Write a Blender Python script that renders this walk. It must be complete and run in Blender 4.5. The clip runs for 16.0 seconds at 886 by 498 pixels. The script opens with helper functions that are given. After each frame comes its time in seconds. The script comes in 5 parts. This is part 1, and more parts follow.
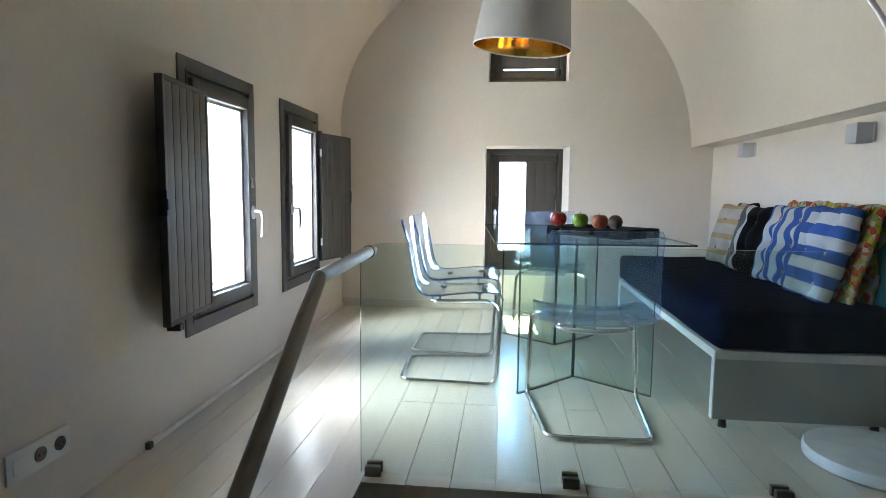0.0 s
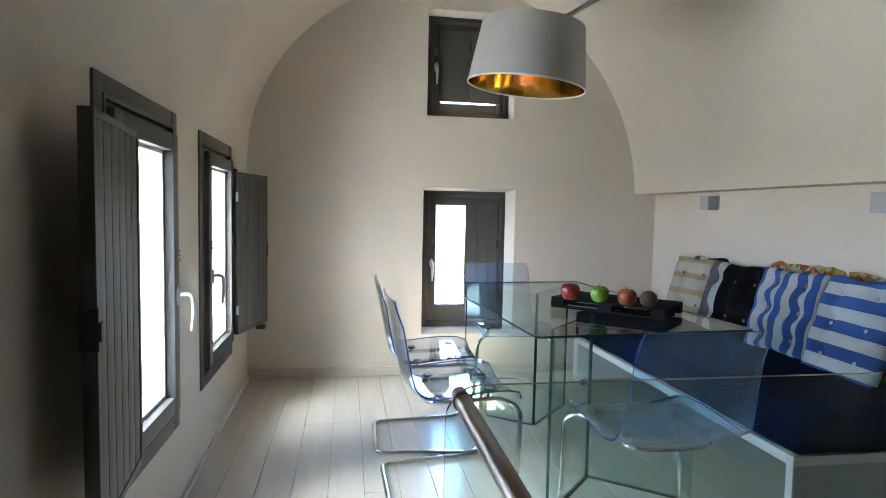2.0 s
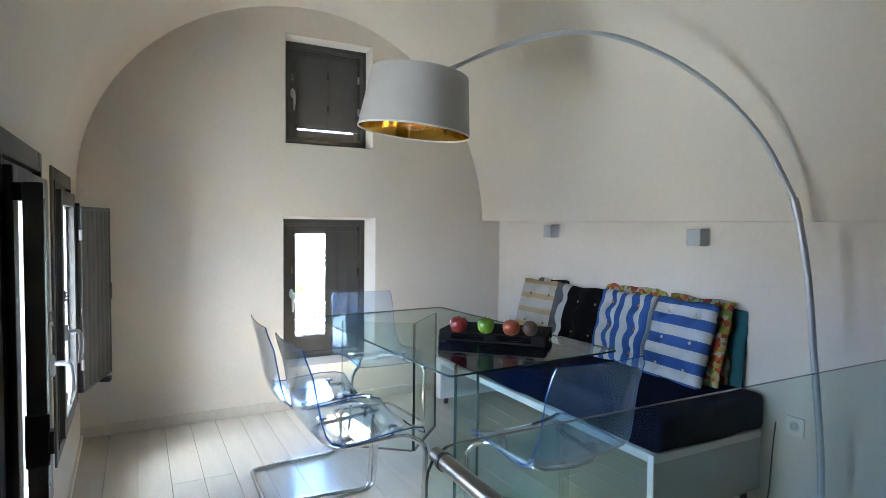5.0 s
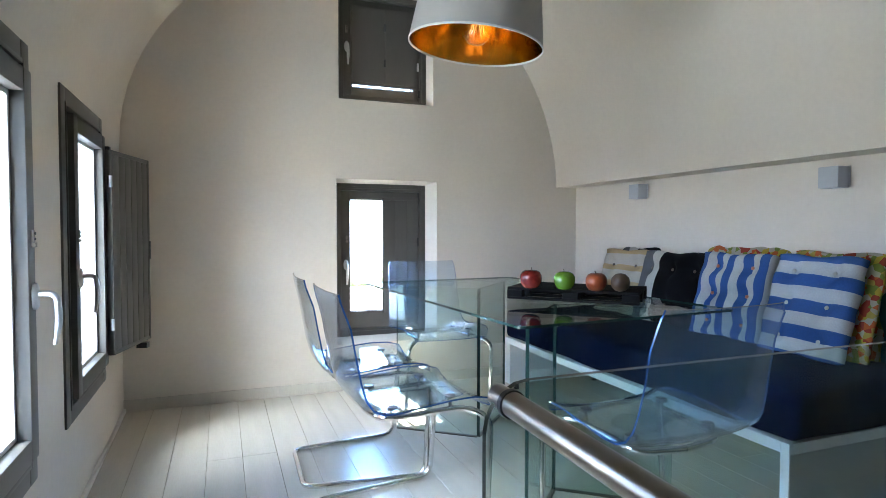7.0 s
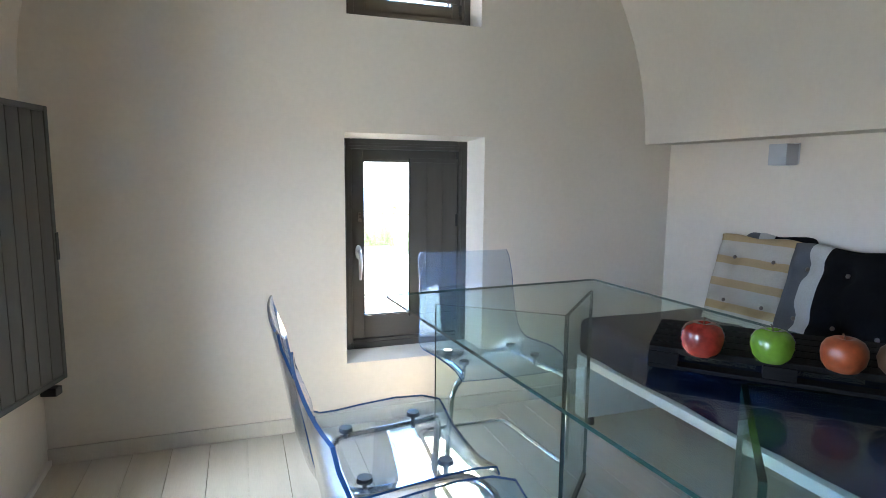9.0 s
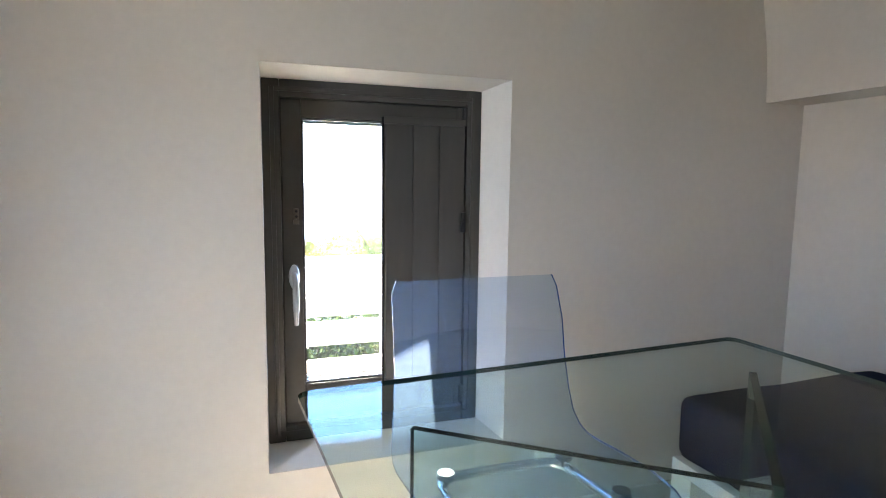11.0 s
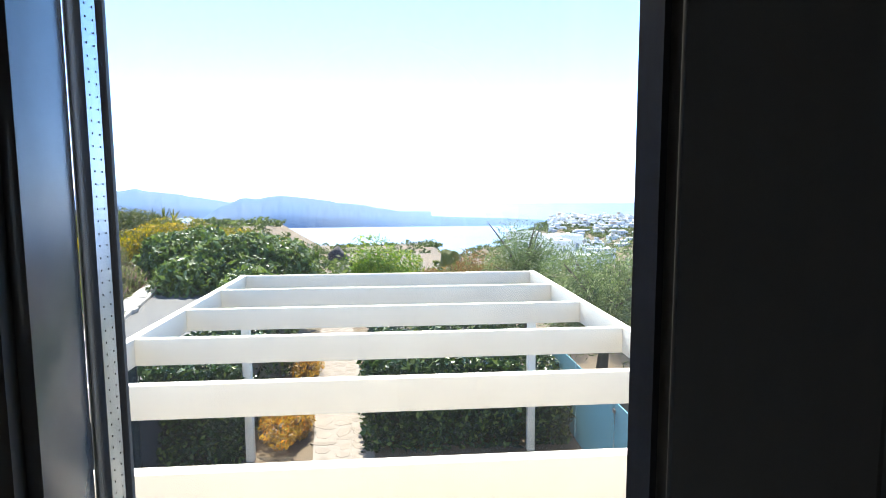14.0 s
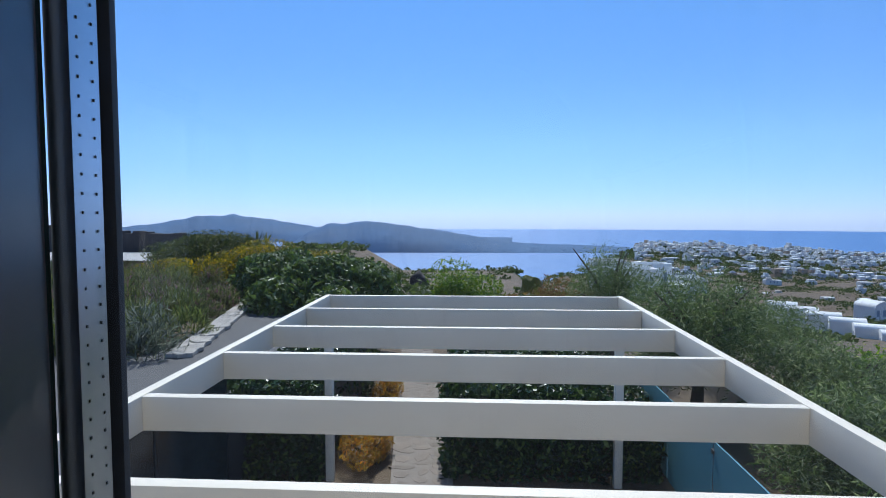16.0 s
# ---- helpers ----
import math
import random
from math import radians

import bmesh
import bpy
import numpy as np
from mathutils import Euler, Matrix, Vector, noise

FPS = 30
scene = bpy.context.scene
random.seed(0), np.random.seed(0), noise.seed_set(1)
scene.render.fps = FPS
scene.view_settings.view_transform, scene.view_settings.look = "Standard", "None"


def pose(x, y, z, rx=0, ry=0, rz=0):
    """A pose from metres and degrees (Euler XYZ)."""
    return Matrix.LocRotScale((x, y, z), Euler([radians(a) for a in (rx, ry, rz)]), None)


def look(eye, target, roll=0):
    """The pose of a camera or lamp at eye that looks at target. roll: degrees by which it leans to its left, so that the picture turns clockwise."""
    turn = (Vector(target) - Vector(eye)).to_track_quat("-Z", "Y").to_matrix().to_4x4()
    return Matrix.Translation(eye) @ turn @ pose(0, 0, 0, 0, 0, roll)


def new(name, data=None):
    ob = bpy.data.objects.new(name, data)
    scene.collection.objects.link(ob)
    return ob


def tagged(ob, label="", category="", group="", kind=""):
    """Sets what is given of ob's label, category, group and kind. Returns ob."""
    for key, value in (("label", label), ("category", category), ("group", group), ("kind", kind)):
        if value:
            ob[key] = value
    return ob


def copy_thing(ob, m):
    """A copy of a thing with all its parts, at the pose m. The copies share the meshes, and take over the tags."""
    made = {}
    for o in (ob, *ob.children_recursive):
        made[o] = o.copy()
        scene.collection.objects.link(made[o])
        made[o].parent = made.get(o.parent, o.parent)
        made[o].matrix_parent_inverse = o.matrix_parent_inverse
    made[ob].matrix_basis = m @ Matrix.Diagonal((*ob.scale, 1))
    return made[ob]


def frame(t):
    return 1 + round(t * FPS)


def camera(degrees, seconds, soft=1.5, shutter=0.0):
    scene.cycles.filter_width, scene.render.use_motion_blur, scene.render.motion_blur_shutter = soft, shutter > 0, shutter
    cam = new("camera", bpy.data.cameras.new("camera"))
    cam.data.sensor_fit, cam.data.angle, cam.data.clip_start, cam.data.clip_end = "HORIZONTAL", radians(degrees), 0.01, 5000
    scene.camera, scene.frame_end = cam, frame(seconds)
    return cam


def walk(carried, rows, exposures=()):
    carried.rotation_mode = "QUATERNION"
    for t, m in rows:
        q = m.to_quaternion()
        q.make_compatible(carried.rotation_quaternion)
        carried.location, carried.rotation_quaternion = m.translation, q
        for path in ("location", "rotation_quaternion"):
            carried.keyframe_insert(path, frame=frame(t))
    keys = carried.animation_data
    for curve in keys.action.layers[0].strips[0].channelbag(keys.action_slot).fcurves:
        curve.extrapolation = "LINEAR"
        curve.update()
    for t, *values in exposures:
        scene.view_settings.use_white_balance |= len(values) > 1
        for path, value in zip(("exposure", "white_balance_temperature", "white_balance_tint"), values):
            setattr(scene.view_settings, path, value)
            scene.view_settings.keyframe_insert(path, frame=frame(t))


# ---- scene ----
cam = camera(75.1, 16.0, 0.55)
PATH = [
    (0, (0.064, 0.278, 0.96), (-0.144, 2.257, 0.762), 0.6),
    (0.5, (-0.029, 0.529, 0.983), (-0.053, 2.52, 0.8), 0.9),
    (1, (-0.181, 0.747, 1.054), (-0.073, 2.736, 0.877), 0.9),
    (1.5, (-0.419, 0.857, 1.113), (-0.191, 2.838, 0.963), 1.0),
    (2, (-0.614, 0.94, 1.161), (-0.288, 2.909, 1.032), 1.1),
    (2.5, (-0.771, 1.052, 1.223), (-0.277, 2.988, 1.122), 1.1),
    (3, (-0.879, 1.049, 1.264), (-0.177, 2.919, 1.159), 1.0),
    (3.5, (-0.972, 1.005, 1.31), (-0.086, 2.793, 1.205), 0.9),
    (3.7, (-0.995, 0.981, 1.318), (-0.053, 2.742, 1.219), 0.8),
    (5.8, (-0.894, 1.052, 1.223), (0.021, 2.828, 1.145), 0.2),
    (6, (-0.861, 1.103, 1.195), (-0.004, 2.909, 1.122), 0.1),
    (6.5, (-0.805, 1.212, 1.098), (-0.03, 3.054, 1.019), 0.1),
    (7, (-0.762, 1.37, 1.016), (-0.046, 3.236, 0.948), 0.1),
    (7.5, (-0.769, 1.64, 1.115), (-0.099, 3.522, 1.009), 0.1),
    (8, (-0.702, 1.858, 1.187), (-0.084, 3.751, 1.01), 0.0),
    (8.5, (-0.634, 2.117, 1.252), (0.015, 3.994, 1.02), 0.1),
    (8.7, (-0.599, 2.235, 1.215), (0.059, 4.106, 0.955), 0.4),
    (10.8, (-0.155, 3.384, 1.048), (0.514, 5.256, 0.832), 0.6),
    (11, (-0.136, 3.476, 1.053), (0.511, 5.353, 0.817), 0.7),
    (11.5, (-0.084, 3.743, 1.044), (0.565, 5.616, 0.78), 0.9),
    (12, (-0.031, 3.972, 1.055), (0.574, 5.854, 0.75), 0.9),
    (12.5, (0.014, 4.213, 1.003), (0.472, 6.145, 0.739), -0.2),
    (13, (0.06, 4.545, 0.98), (0.505, 6.474, 0.719), 0.4),
    (13.5, (0.098, 4.772, 0.952), (0.374, 6.739, 0.712), 0.2),
    (13.8, (0.124, 4.859, 0.945), (0.336, 6.836, 0.726), -0.3),
    (14, (0.148, 4.887, 0.939), (0.306, 6.871, 0.735), -0.3),
    (14.5, (0.159, 4.947, 0.911), (0.211, 6.939, 0.748), -0.2),
    (15, (0.148, 4.972, 0.944), (0.127, 6.967, 0.793), -0.1),
    (16, (0.13, 4.989, 0.889), (0.01, 6.982, 0.776), -0.1),
]
walk(cam, [(t, look(eye, target, roll)) for t, eye, target, roll in PATH],
     [(0.0, 5.47, 6900, 10), (0.5, 5.35, 6900, 10), (1.0, 5.2, 6900, 10), (3.0, 5.15, 6850, 10), (6.0, 5.3, 6400, 9), (8.5, 5.1, 6500, 9), (11.0, 4.75, 6900, 14), (12.5, 4.15, 7500, 16), (13.0, 3.5, 7200, 14),
      (13.5, 2.6, 6600, 12), (13.8, 2.15, 6500, 10), (14.0, 1.9, 6300, 9), (14.3, 1.2, 5800, 9), (14.6, 0.55, 5650, 10), (15.0, 0.27, 5550, 11), (16.0, 0.07, 5450, 11)])
scene.cycles.transparent_max_bounces = 40

# ---- world, sun, light ----
SUN_EYE = (-0.9, 9.8, 12.2)
world = bpy.data.worlds.new("sky_world")
scene.world = world
world.use_nodes = True
wn = world.node_tree.nodes
wn.clear()
sky = wn.new("ShaderNodeTexSky")
sky.sky_type = "NISHITA"
sky.sun_disc = False
sky.sun_elevation = radians(51)
sky.sun_rotation = radians(-5)
sky.altitude = 1500
sky.air_density, sky.dust_density, sky.ozone_density = 0.72, 0.0, 3.0
wbg = wn.new("ShaderNodeBackground")
wbg.inputs["Strength"].default_value = 0.15
wout = wn.new("ShaderNodeOutputWorld")
# added colour ramp: sky duller and bluer low down, deeper blue higher up
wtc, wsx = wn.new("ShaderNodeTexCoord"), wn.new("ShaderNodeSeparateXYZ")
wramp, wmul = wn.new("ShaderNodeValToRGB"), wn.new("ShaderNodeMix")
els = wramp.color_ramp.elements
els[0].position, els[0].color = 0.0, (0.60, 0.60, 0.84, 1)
# overhead, out of view: warmed to take blue out of the shade
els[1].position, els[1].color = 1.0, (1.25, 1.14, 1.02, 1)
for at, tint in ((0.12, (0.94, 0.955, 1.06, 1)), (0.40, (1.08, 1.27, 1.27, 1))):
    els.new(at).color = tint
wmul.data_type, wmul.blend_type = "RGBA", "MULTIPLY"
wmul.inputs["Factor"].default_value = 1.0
wl = world.node_tree.links
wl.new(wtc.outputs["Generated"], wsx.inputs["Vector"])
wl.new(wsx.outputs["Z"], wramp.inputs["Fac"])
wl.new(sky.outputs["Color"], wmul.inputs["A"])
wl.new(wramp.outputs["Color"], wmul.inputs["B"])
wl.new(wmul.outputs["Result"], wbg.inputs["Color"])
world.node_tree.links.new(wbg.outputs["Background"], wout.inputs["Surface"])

sun = new("sun", bpy.data.lights.new("sun", "SUN"))
sun.data.energy, sun.data.angle, sun.data.color = 4.8, radians(0.5), (1.0, 0.92, 0.80)
sun.matrix_world = look(SUN_EYE, (0, 0, 0))


def window_light(name, y, z, x, watts, aim, spread):
    """Daylight off the bright ground and sky outside a west window, falling into the room."""
    lamp = new(name, bpy.data.lights.new(name, "AREA"))
    lamp.data.shape, lamp.data.size, lamp.data.size_y = "RECTANGLE", 2.1, 1.1
    lamp.data.energy, lamp.data.color = watts, (0.79, 0.90, 1.0)
    c = Vector((x, y, z))
    lamp.data.spread = radians(spread)
    lamp.matrix_world = look(c, c + Vector(aim), 90)
    return lamp


window_light("window_daylight", 3.2, 0.30, -1.95, 3.8, (1, 0.45, 1.0), 100)
window_light("window_daylight", 3.2, 1.7, -1.85, 7.4, (1, 0.6, -1.3), 105)

# ---- materials ----
def nodes_of(name):
    m = bpy.data.materials.new(name)
    m.use_nodes = True
    n, l = m.node_tree.nodes, m.node_tree.links
    return m, n, l, n["Principled BSDF"]


def surf(name, col, rough=0.6, vary=0.12, scale=6.0, fine=60.0, bump=0.15, metal=0.0, rand=0.0, spec=0.5, stretch=(1, 1, 1), dist=0.004, sheen=0.0):
    """Painted or natural surface: two scales of tone, roughness wear and fine relief."""
    m, n, l, b = nodes_of(name)
    tc = n.new("ShaderNodeTexCoord")
    mp = n.new("ShaderNodeMapping")
    mp.inputs["Scale"].default_value = stretch
    l.new(tc.outputs["Object"], mp.inputs["Vector"])
    n1, n2 = n.new("ShaderNodeTexNoise"), n.new("ShaderNodeTexNoise")
    for t, s, d in ((n1, scale, 4.0), (n2, fine, 3.0)):
        t.inputs["Scale"].default_value, t.inputs["Detail"].default_value = s, d
        l.new(mp.outputs["Vector"], t.inputs["Vector"])
    mix = n.new("ShaderNodeMix")
    mix.data_type = "FLOAT"
    mix.inputs["Factor"].default_value = 0.35
    l.new(n1.outputs["Fac"], mix.inputs["A"])
    l.new(n2.outputs["Fac"], mix.inputs["B"])
    ramp = n.new("ShaderNodeValToRGB")
    lo, hi = [max(0.0, c * (1 - vary)) for c in col], [min(1.0, c * (1 + vary)) for c in col]
    ramp.color_ramp.elements[0].position, ramp.color_ramp.elements[1].position = 0.3, 0.7
    ramp.color_ramp.elements[0].color, ramp.color_ramp.elements[1].color = (*lo, 1), (*hi, 1)
    l.new(mix.outputs["Result"], ramp.inputs["Fac"])
    out = ramp.outputs["Color"]
    if rand:
        oi = n.new("ShaderNodeObjectInfo")
        hsv = n.new("ShaderNodeHueSaturation")
        mr = n.new("ShaderNodeMapRange")
        mr.inputs["To Min"].default_value, mr.inputs["To Max"].default_value = 1 - rand, 1 + rand
        l.new(oi.outputs["Random"], mr.inputs["Value"])
        l.new(mr.outputs["Result"], hsv.inputs["Value"])
        l.new(out, hsv.inputs["Color"])
        out = hsv.outputs["Color"]
    l.new(out, b.inputs["Base Color"])
    rr = n.new("ShaderNodeMapRange")
    rr.inputs["To Min"].default_value, rr.inputs["To Max"].default_value = max(0.02, rough * 0.85), min(1.0, rough * 1.15)
    l.new(n1.outputs["Fac"], rr.inputs["Value"])
    l.new(rr.outputs["Result"], b.inputs["Roughness"])
    b.inputs["Metallic"].default_value = metal
    b.inputs["Specular IOR Level"].default_value = spec
    b.inputs["Sheen Weight"].default_value = sheen
    if bump:
        bp = n.new("ShaderNodeBump")
        bp.inputs["Strength"].default_value, bp.inputs["Distance"].default_value = bump, dist
        l.new(mix.outputs["Result"], bp.inputs["Height"])
        l.new(bp.outputs["Normal"], b.inputs["Normal"])
    return m


def clear(name, tint, rough=0.0, ior=1.5, gain=1.0, milk=0.0, glow=(0.50, 0.70, 1.0)):
    """Clear sheet: tinted see-through body under a Fresnel gloss."""
    m, n, l, b = nodes_of(name)
    n.remove(b)
    tr, gl, mx = n.new("ShaderNodeBsdfTransparent"), n.new("ShaderNodeBsdfGlossy"), n.new("ShaderNodeMixShader")
    lw, pw, ma = n.new("ShaderNodeLayerWeight"), n.new("ShaderNodeMath"), n.new("ShaderNodeMath")
    tr.inputs["Color"].default_value = (*tint, 1)
    gl.inputs["Roughness"].default_value = rough
    lw.inputs["Blend"].default_value = 0.5
    pw.operation, ma.operation, ma.use_clamp = "POWER", "MULTIPLY_ADD", True
    pw.inputs[1].default_value = 5.0
    f0 = ((ior - 1) / (ior + 1)) ** 2
    ma.inputs[1].default_value, ma.inputs[2].default_value = (1 - f0) * gain, f0 * gain
    l.new(lw.outputs["Facing"], pw.inputs[0])
    l.new(pw.outputs[0], ma.inputs[0])
    fac = ma.outputs[0]
    l.new(fac, mx.inputs["Fac"])
    inside = tr.outputs["BSDF"]
    if milk:
        tl, mm = n.new("ShaderNodeBsdfTranslucent"), n.new("ShaderNodeMixShader")
        tl.inputs["Color"].default_value = (*glow, 1)
        mm.inputs["Fac"].default_value = milk
        l.new(inside, mm.inputs[1])
        l.new(tl.outputs["BSDF"], mm.inputs[2])
        inside = mm.outputs["Shader"]
    l.new(inside, mx.inputs[1])
    l.new(gl.outputs["BSDF"], mx.inputs[2])
    l.new(mx.outputs["Shader"], n["Material Output"].inputs["Surface"])
    return m


def plain(name, col, rough=0.5, metal=0.0, emit=None, strength=0.0, spec=0.5):
    m, n, l, b = nodes_of(name)
    b.inputs["Base Color"].default_value = (*col, 1)
    b.inputs["Roughness"].default_value, b.inputs["Metallic"].default_value = rough, metal
    b.inputs["Specular IOR Level"].default_value = spec
    if emit:
        b.inputs["Emission Color"].default_value, b.inputs["Emission Strength"].default_value = (*emit, 1), strength
    return m


def stripes(name, cols, axis, period, rough=0.9, offset=0.0):
    """Woven cloth with printed bands of equal width along one axis of the object."""
    m, n, l, b = nodes_of(name)
    tc, sx = n.new("ShaderNodeTexCoord"), n.new("ShaderNodeSeparateXYZ")
    l.new(tc.outputs["Object"], sx.inputs["Vector"])
    ma = n.new("ShaderNodeMath")
    ma.operation = "MULTIPLY_ADD"
    ma.inputs[1].default_value, ma.inputs[2].default_value = 1 / period, offset + 20
    l.new(sx.outputs[axis], ma.inputs[0])
    fr = n.new("ShaderNodeMath")
    fr.operation = "FRACT"
    l.new(ma.outputs[0], fr.inputs[0])
    ramp = n.new("ShaderNodeValToRGB")
    ramp.color_ramp.interpolation = "CONSTANT"
    els = ramp.color_ramp.elements
    while len(els) < len(cols):
        els.new(0.5)
    for e, (p, c) in zip(els, cols):
        e.position, e.color = p, (*c, 1)
    l.new(fr.outputs[0], ramp.inputs["Fac"])
    nz, mx = n.new("ShaderNodeTexNoise"), n.new("ShaderNodeMix")
    nz.inputs["Scale"].default_value = 180
    l.new(tc.outputs["Object"], nz.inputs["Vector"])
    mx.data_type, mx.blend_type = "RGBA", "MULTIPLY"
    mx.inputs["Factor"].default_value = 0.25
    l.new(ramp.outputs["Color"], mx.inputs["A"])
    l.new(nz.outputs["Fac"], mx.inputs["B"])
    l.new(mx.outputs["Result"], b.inputs["Base Color"])
    b.inputs["Roughness"].default_value = rough
    b.inputs["Specular IOR Level"].default_value = 0.06
    bp = n.new("ShaderNodeBump")
    bp.inputs["Strength"].default_value, bp.inputs["Distance"].default_value = 0.25, 0.001
    l.new(nz.outputs["Fac"], bp.inputs["Height"])
    l.new(bp.outputs["Normal"], b.inputs["Normal"])
    return m


def patches(name, cols, scale, rough=0.9):
    """Printed cloth with blotches of several colours."""
    m, n, l, b = nodes_of(name)
    tc, vo, ramp = n.new("ShaderNodeTexCoord"), n.new("ShaderNodeTexVoronoi"), n.new("ShaderNodeValToRGB")
    vo.inputs["Scale"].default_value = scale
    l.new(tc.outputs["Object"], vo.inputs["Vector"])
    sx = n.new("ShaderNodeSeparateXYZ")
    l.new(vo.outputs["Color"], sx.inputs["Vector"])
    ramp.color_ramp.interpolation = "CONSTANT"
    els = ramp.color_ramp.elements
    while len(els) < len(cols):
        els.new(0.5)
    for i, (e, c) in enumerate(zip(els, cols)):
        e.position, e.color = i / len(cols), (*c, 1)
    l.new(sx.outputs[0], ramp.inputs["Fac"])
    l.new(ramp.outputs["Color"], b.inputs["Base Color"])
    b.inputs["Roughness"].default_value = rough
    b.inputs["Specular IOR Level"].default_value = 0.06
    return m


PLASTER = surf("plaster", (0.62, 0.555, 0.47), 0.85, 0.05, 2.2, 45, 0.12, dist=0.006)
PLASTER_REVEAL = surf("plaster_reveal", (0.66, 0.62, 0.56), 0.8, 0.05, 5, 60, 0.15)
FLOOR_PAINT = surf("floor_paint", (0.56, 0.51, 0.43), 0.24, 0.07, 3.0, 40, 0.10, rand=0.035, stretch=(6, 0.6, 1), dist=0.002)
GREY_CEMENT = surf("grey_cement", (0.27, 0.265, 0.26), 0.6, 0.12, 4, 50, 0.2)
FRAME_GREY = surf("frame_grey", (0.072, 0.068, 0.061), 0.42, 0.10, 8, 90, 0.06, dist=0.001, spec=0.3)
SHUTTER_GREY = surf("shutter_grey", (0.075, 0.071, 0.064), 0.45, 0.10, 8, 70, 0.08, rand=0.05, stretch=(1, 1, 0.15), dist=0.001, spec=0.3)
BLACK = surf("black_plastic", (0.015, 0.015, 0.016), 0.45, 0.2, 20, 120, 0.05)
# near-black for a shaded shutter side; the shutter itself is grey
SHADED_SIDE = surf("shaded_side", (0.012, 0.012, 0.013), 0.85, 0.2, 30, 120, 0.05, spec=0.02)
GASKET = surf("gasket_rubber", (0.02, 0.02, 0.022), 0.6, 0.2, 30, 120, 0.05)
ALU = surf("aluminium", (0.62, 0.63, 0.65), 0.32, 0.06, 20, 200, 0.05, metal=1.0)
SPACER = surf("spacer_metal", (0.50, 0.52, 0.55), 0.3, 0.06, 20, 200, 0.05, metal=1.0)
CHROME = surf("chrome", (0.72, 0.72, 0.72), 0.09, 0.05, 12, 150, 0.02, metal=1.0)
STEEL = surf("brushed_steel", (0.21, 0.187, 0.163), 0.3, 0.08, 10, 220, 0.06, metal=1.0, stretch=(1, 0.1, 1))
FRAME_GLOSS = surf("frame_gloss", (0.075, 0.075, 0.078), 0.2, 0.10, 8, 90, 0.02, dist=0.001, spec=1.0)
SATIN = surf("satin_handle", (0.55, 0.55, 0.56), 0.33, 0.06, 20, 200, 0.03, metal=0.9)
PANE = clear("pane_glass", (0.975, 0.985, 0.98), gain=0.8, milk=0.0012, glow=(0.9, 0.95, 1.0))
RAIL_GLASS = clear("rail_glass", (0.88, 0.935, 0.91), gain=0.9)
TABLE_GLASS = clear("table_glass", (0.89, 0.955, 0.935), gain=0.55)
GLASS_EDGE = surf("glass_edge", (0.014, 0.038, 0.033), 0.12, 0.2, 20, 90, 0.0)
CHAIR_CLEAR = clear("blue_clear_plastic", (0.86, 0.92, 0.98), 0.03, 1.5, 1.35, 0.04)
MOUNT = surf("dull_metal", (0.10, 0.10, 0.105), 0.45, 0.1, 20, 90, 0.02, metal=0.6)
CHAIR_EDGE = surf("blue_plastic_edge", (0.025, 0.075, 0.20), 0.08, 0.2, 20, 90, 0.0)
WHITE_BOARD = surf("white_board", (0.72, 0.72, 0.70), 0.4, 0.04, 6, 80, 0.04)
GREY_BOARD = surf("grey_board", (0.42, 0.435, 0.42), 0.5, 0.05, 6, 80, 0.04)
NAVY = surf("navy_cloth", (0.0011, 0.0042, 0.020), 0.95, 0.15, 5, 40, 0.0, spec=0.04)
SHADE_CLOTH = surf("shade_cloth", (0.46, 0.445, 0.425), 0.9, 0.05, 8, 300, 0.2, dist=0.001)
GOLD = surf("gold_foil", (0.78, 0.47, 0.11), 0.13, 0.12, 14, 60, 0.15, metal=1.0, dist=0.002)
WHITE_TRIM = surf("white_trim", (0.75, 0.74, 0.72), 0.6, 0.04, 9, 90, 0.05)
POLE_GREY = surf("pole_grey", (0.50, 0.52, 0.55), 0.3, 0.05, 9, 120, 0.02, metal=0.6)
MARBLE = surf("marble", (0.68, 0.69, 0.70), 0.25, 0.18, 7, 30, 0.02)
LAMP_WHITE = surf("lamp_white", (0.40, 0.41, 0.43), 0.45, 0.04, 9, 90, 0.05)
BLACK_WOOD = surf("black_wood", (0.008, 0.0075, 0.0075), 0.75, 0.3, 10, 90, 0.2, stretch=(1, 8, 8), spec=0.06)
SWITCH = surf("switch_plastic", (0.66, 0.64, 0.58), 0.35, 0.04, 9, 120, 0.03)
APPLE_RED = surf("apple_red", (0.17, 0.015, 0.010), 0.25, 0.55, 18, 70, 0.03)
APPLE_GREEN = surf("apple_green", (0.09, 0.175, 0.016), 0.25, 0.25, 18, 90, 0.03)
PEACH = surf("peach_skin", (0.22, 0.042, 0.012), 0.4, 0.45, 16, 90, 0.05)
KIWI = surf("brown_fruit", (0.05, 0.024, 0.010), 0.6, 0.25, 30, 150, 0.2)
STEM = surf("fruit_stem", (0.06, 0.035, 0.015), 0.8, 0.2, 40, 120, 0.1)
BULB_GLASS = clear("bulb_glass", (0.98, 0.93, 0.85), 0.0, 1.5, 1.3)
FILAMENT = plain("filament", (0.5, 0.2, 0.05), 0.4, 0.0, (1.0, 0.45, 0.10), 0.1)
FOOT_STRIP = surf("foot_strip", (0.06, 0.045, 0.03), 0.5, 0.2, 20, 90, 0.1)
BRASS = surf("brass", (0.60, 0.38, 0.12), 0.25, 0.1, 20, 100, 0.02, metal=1.0)

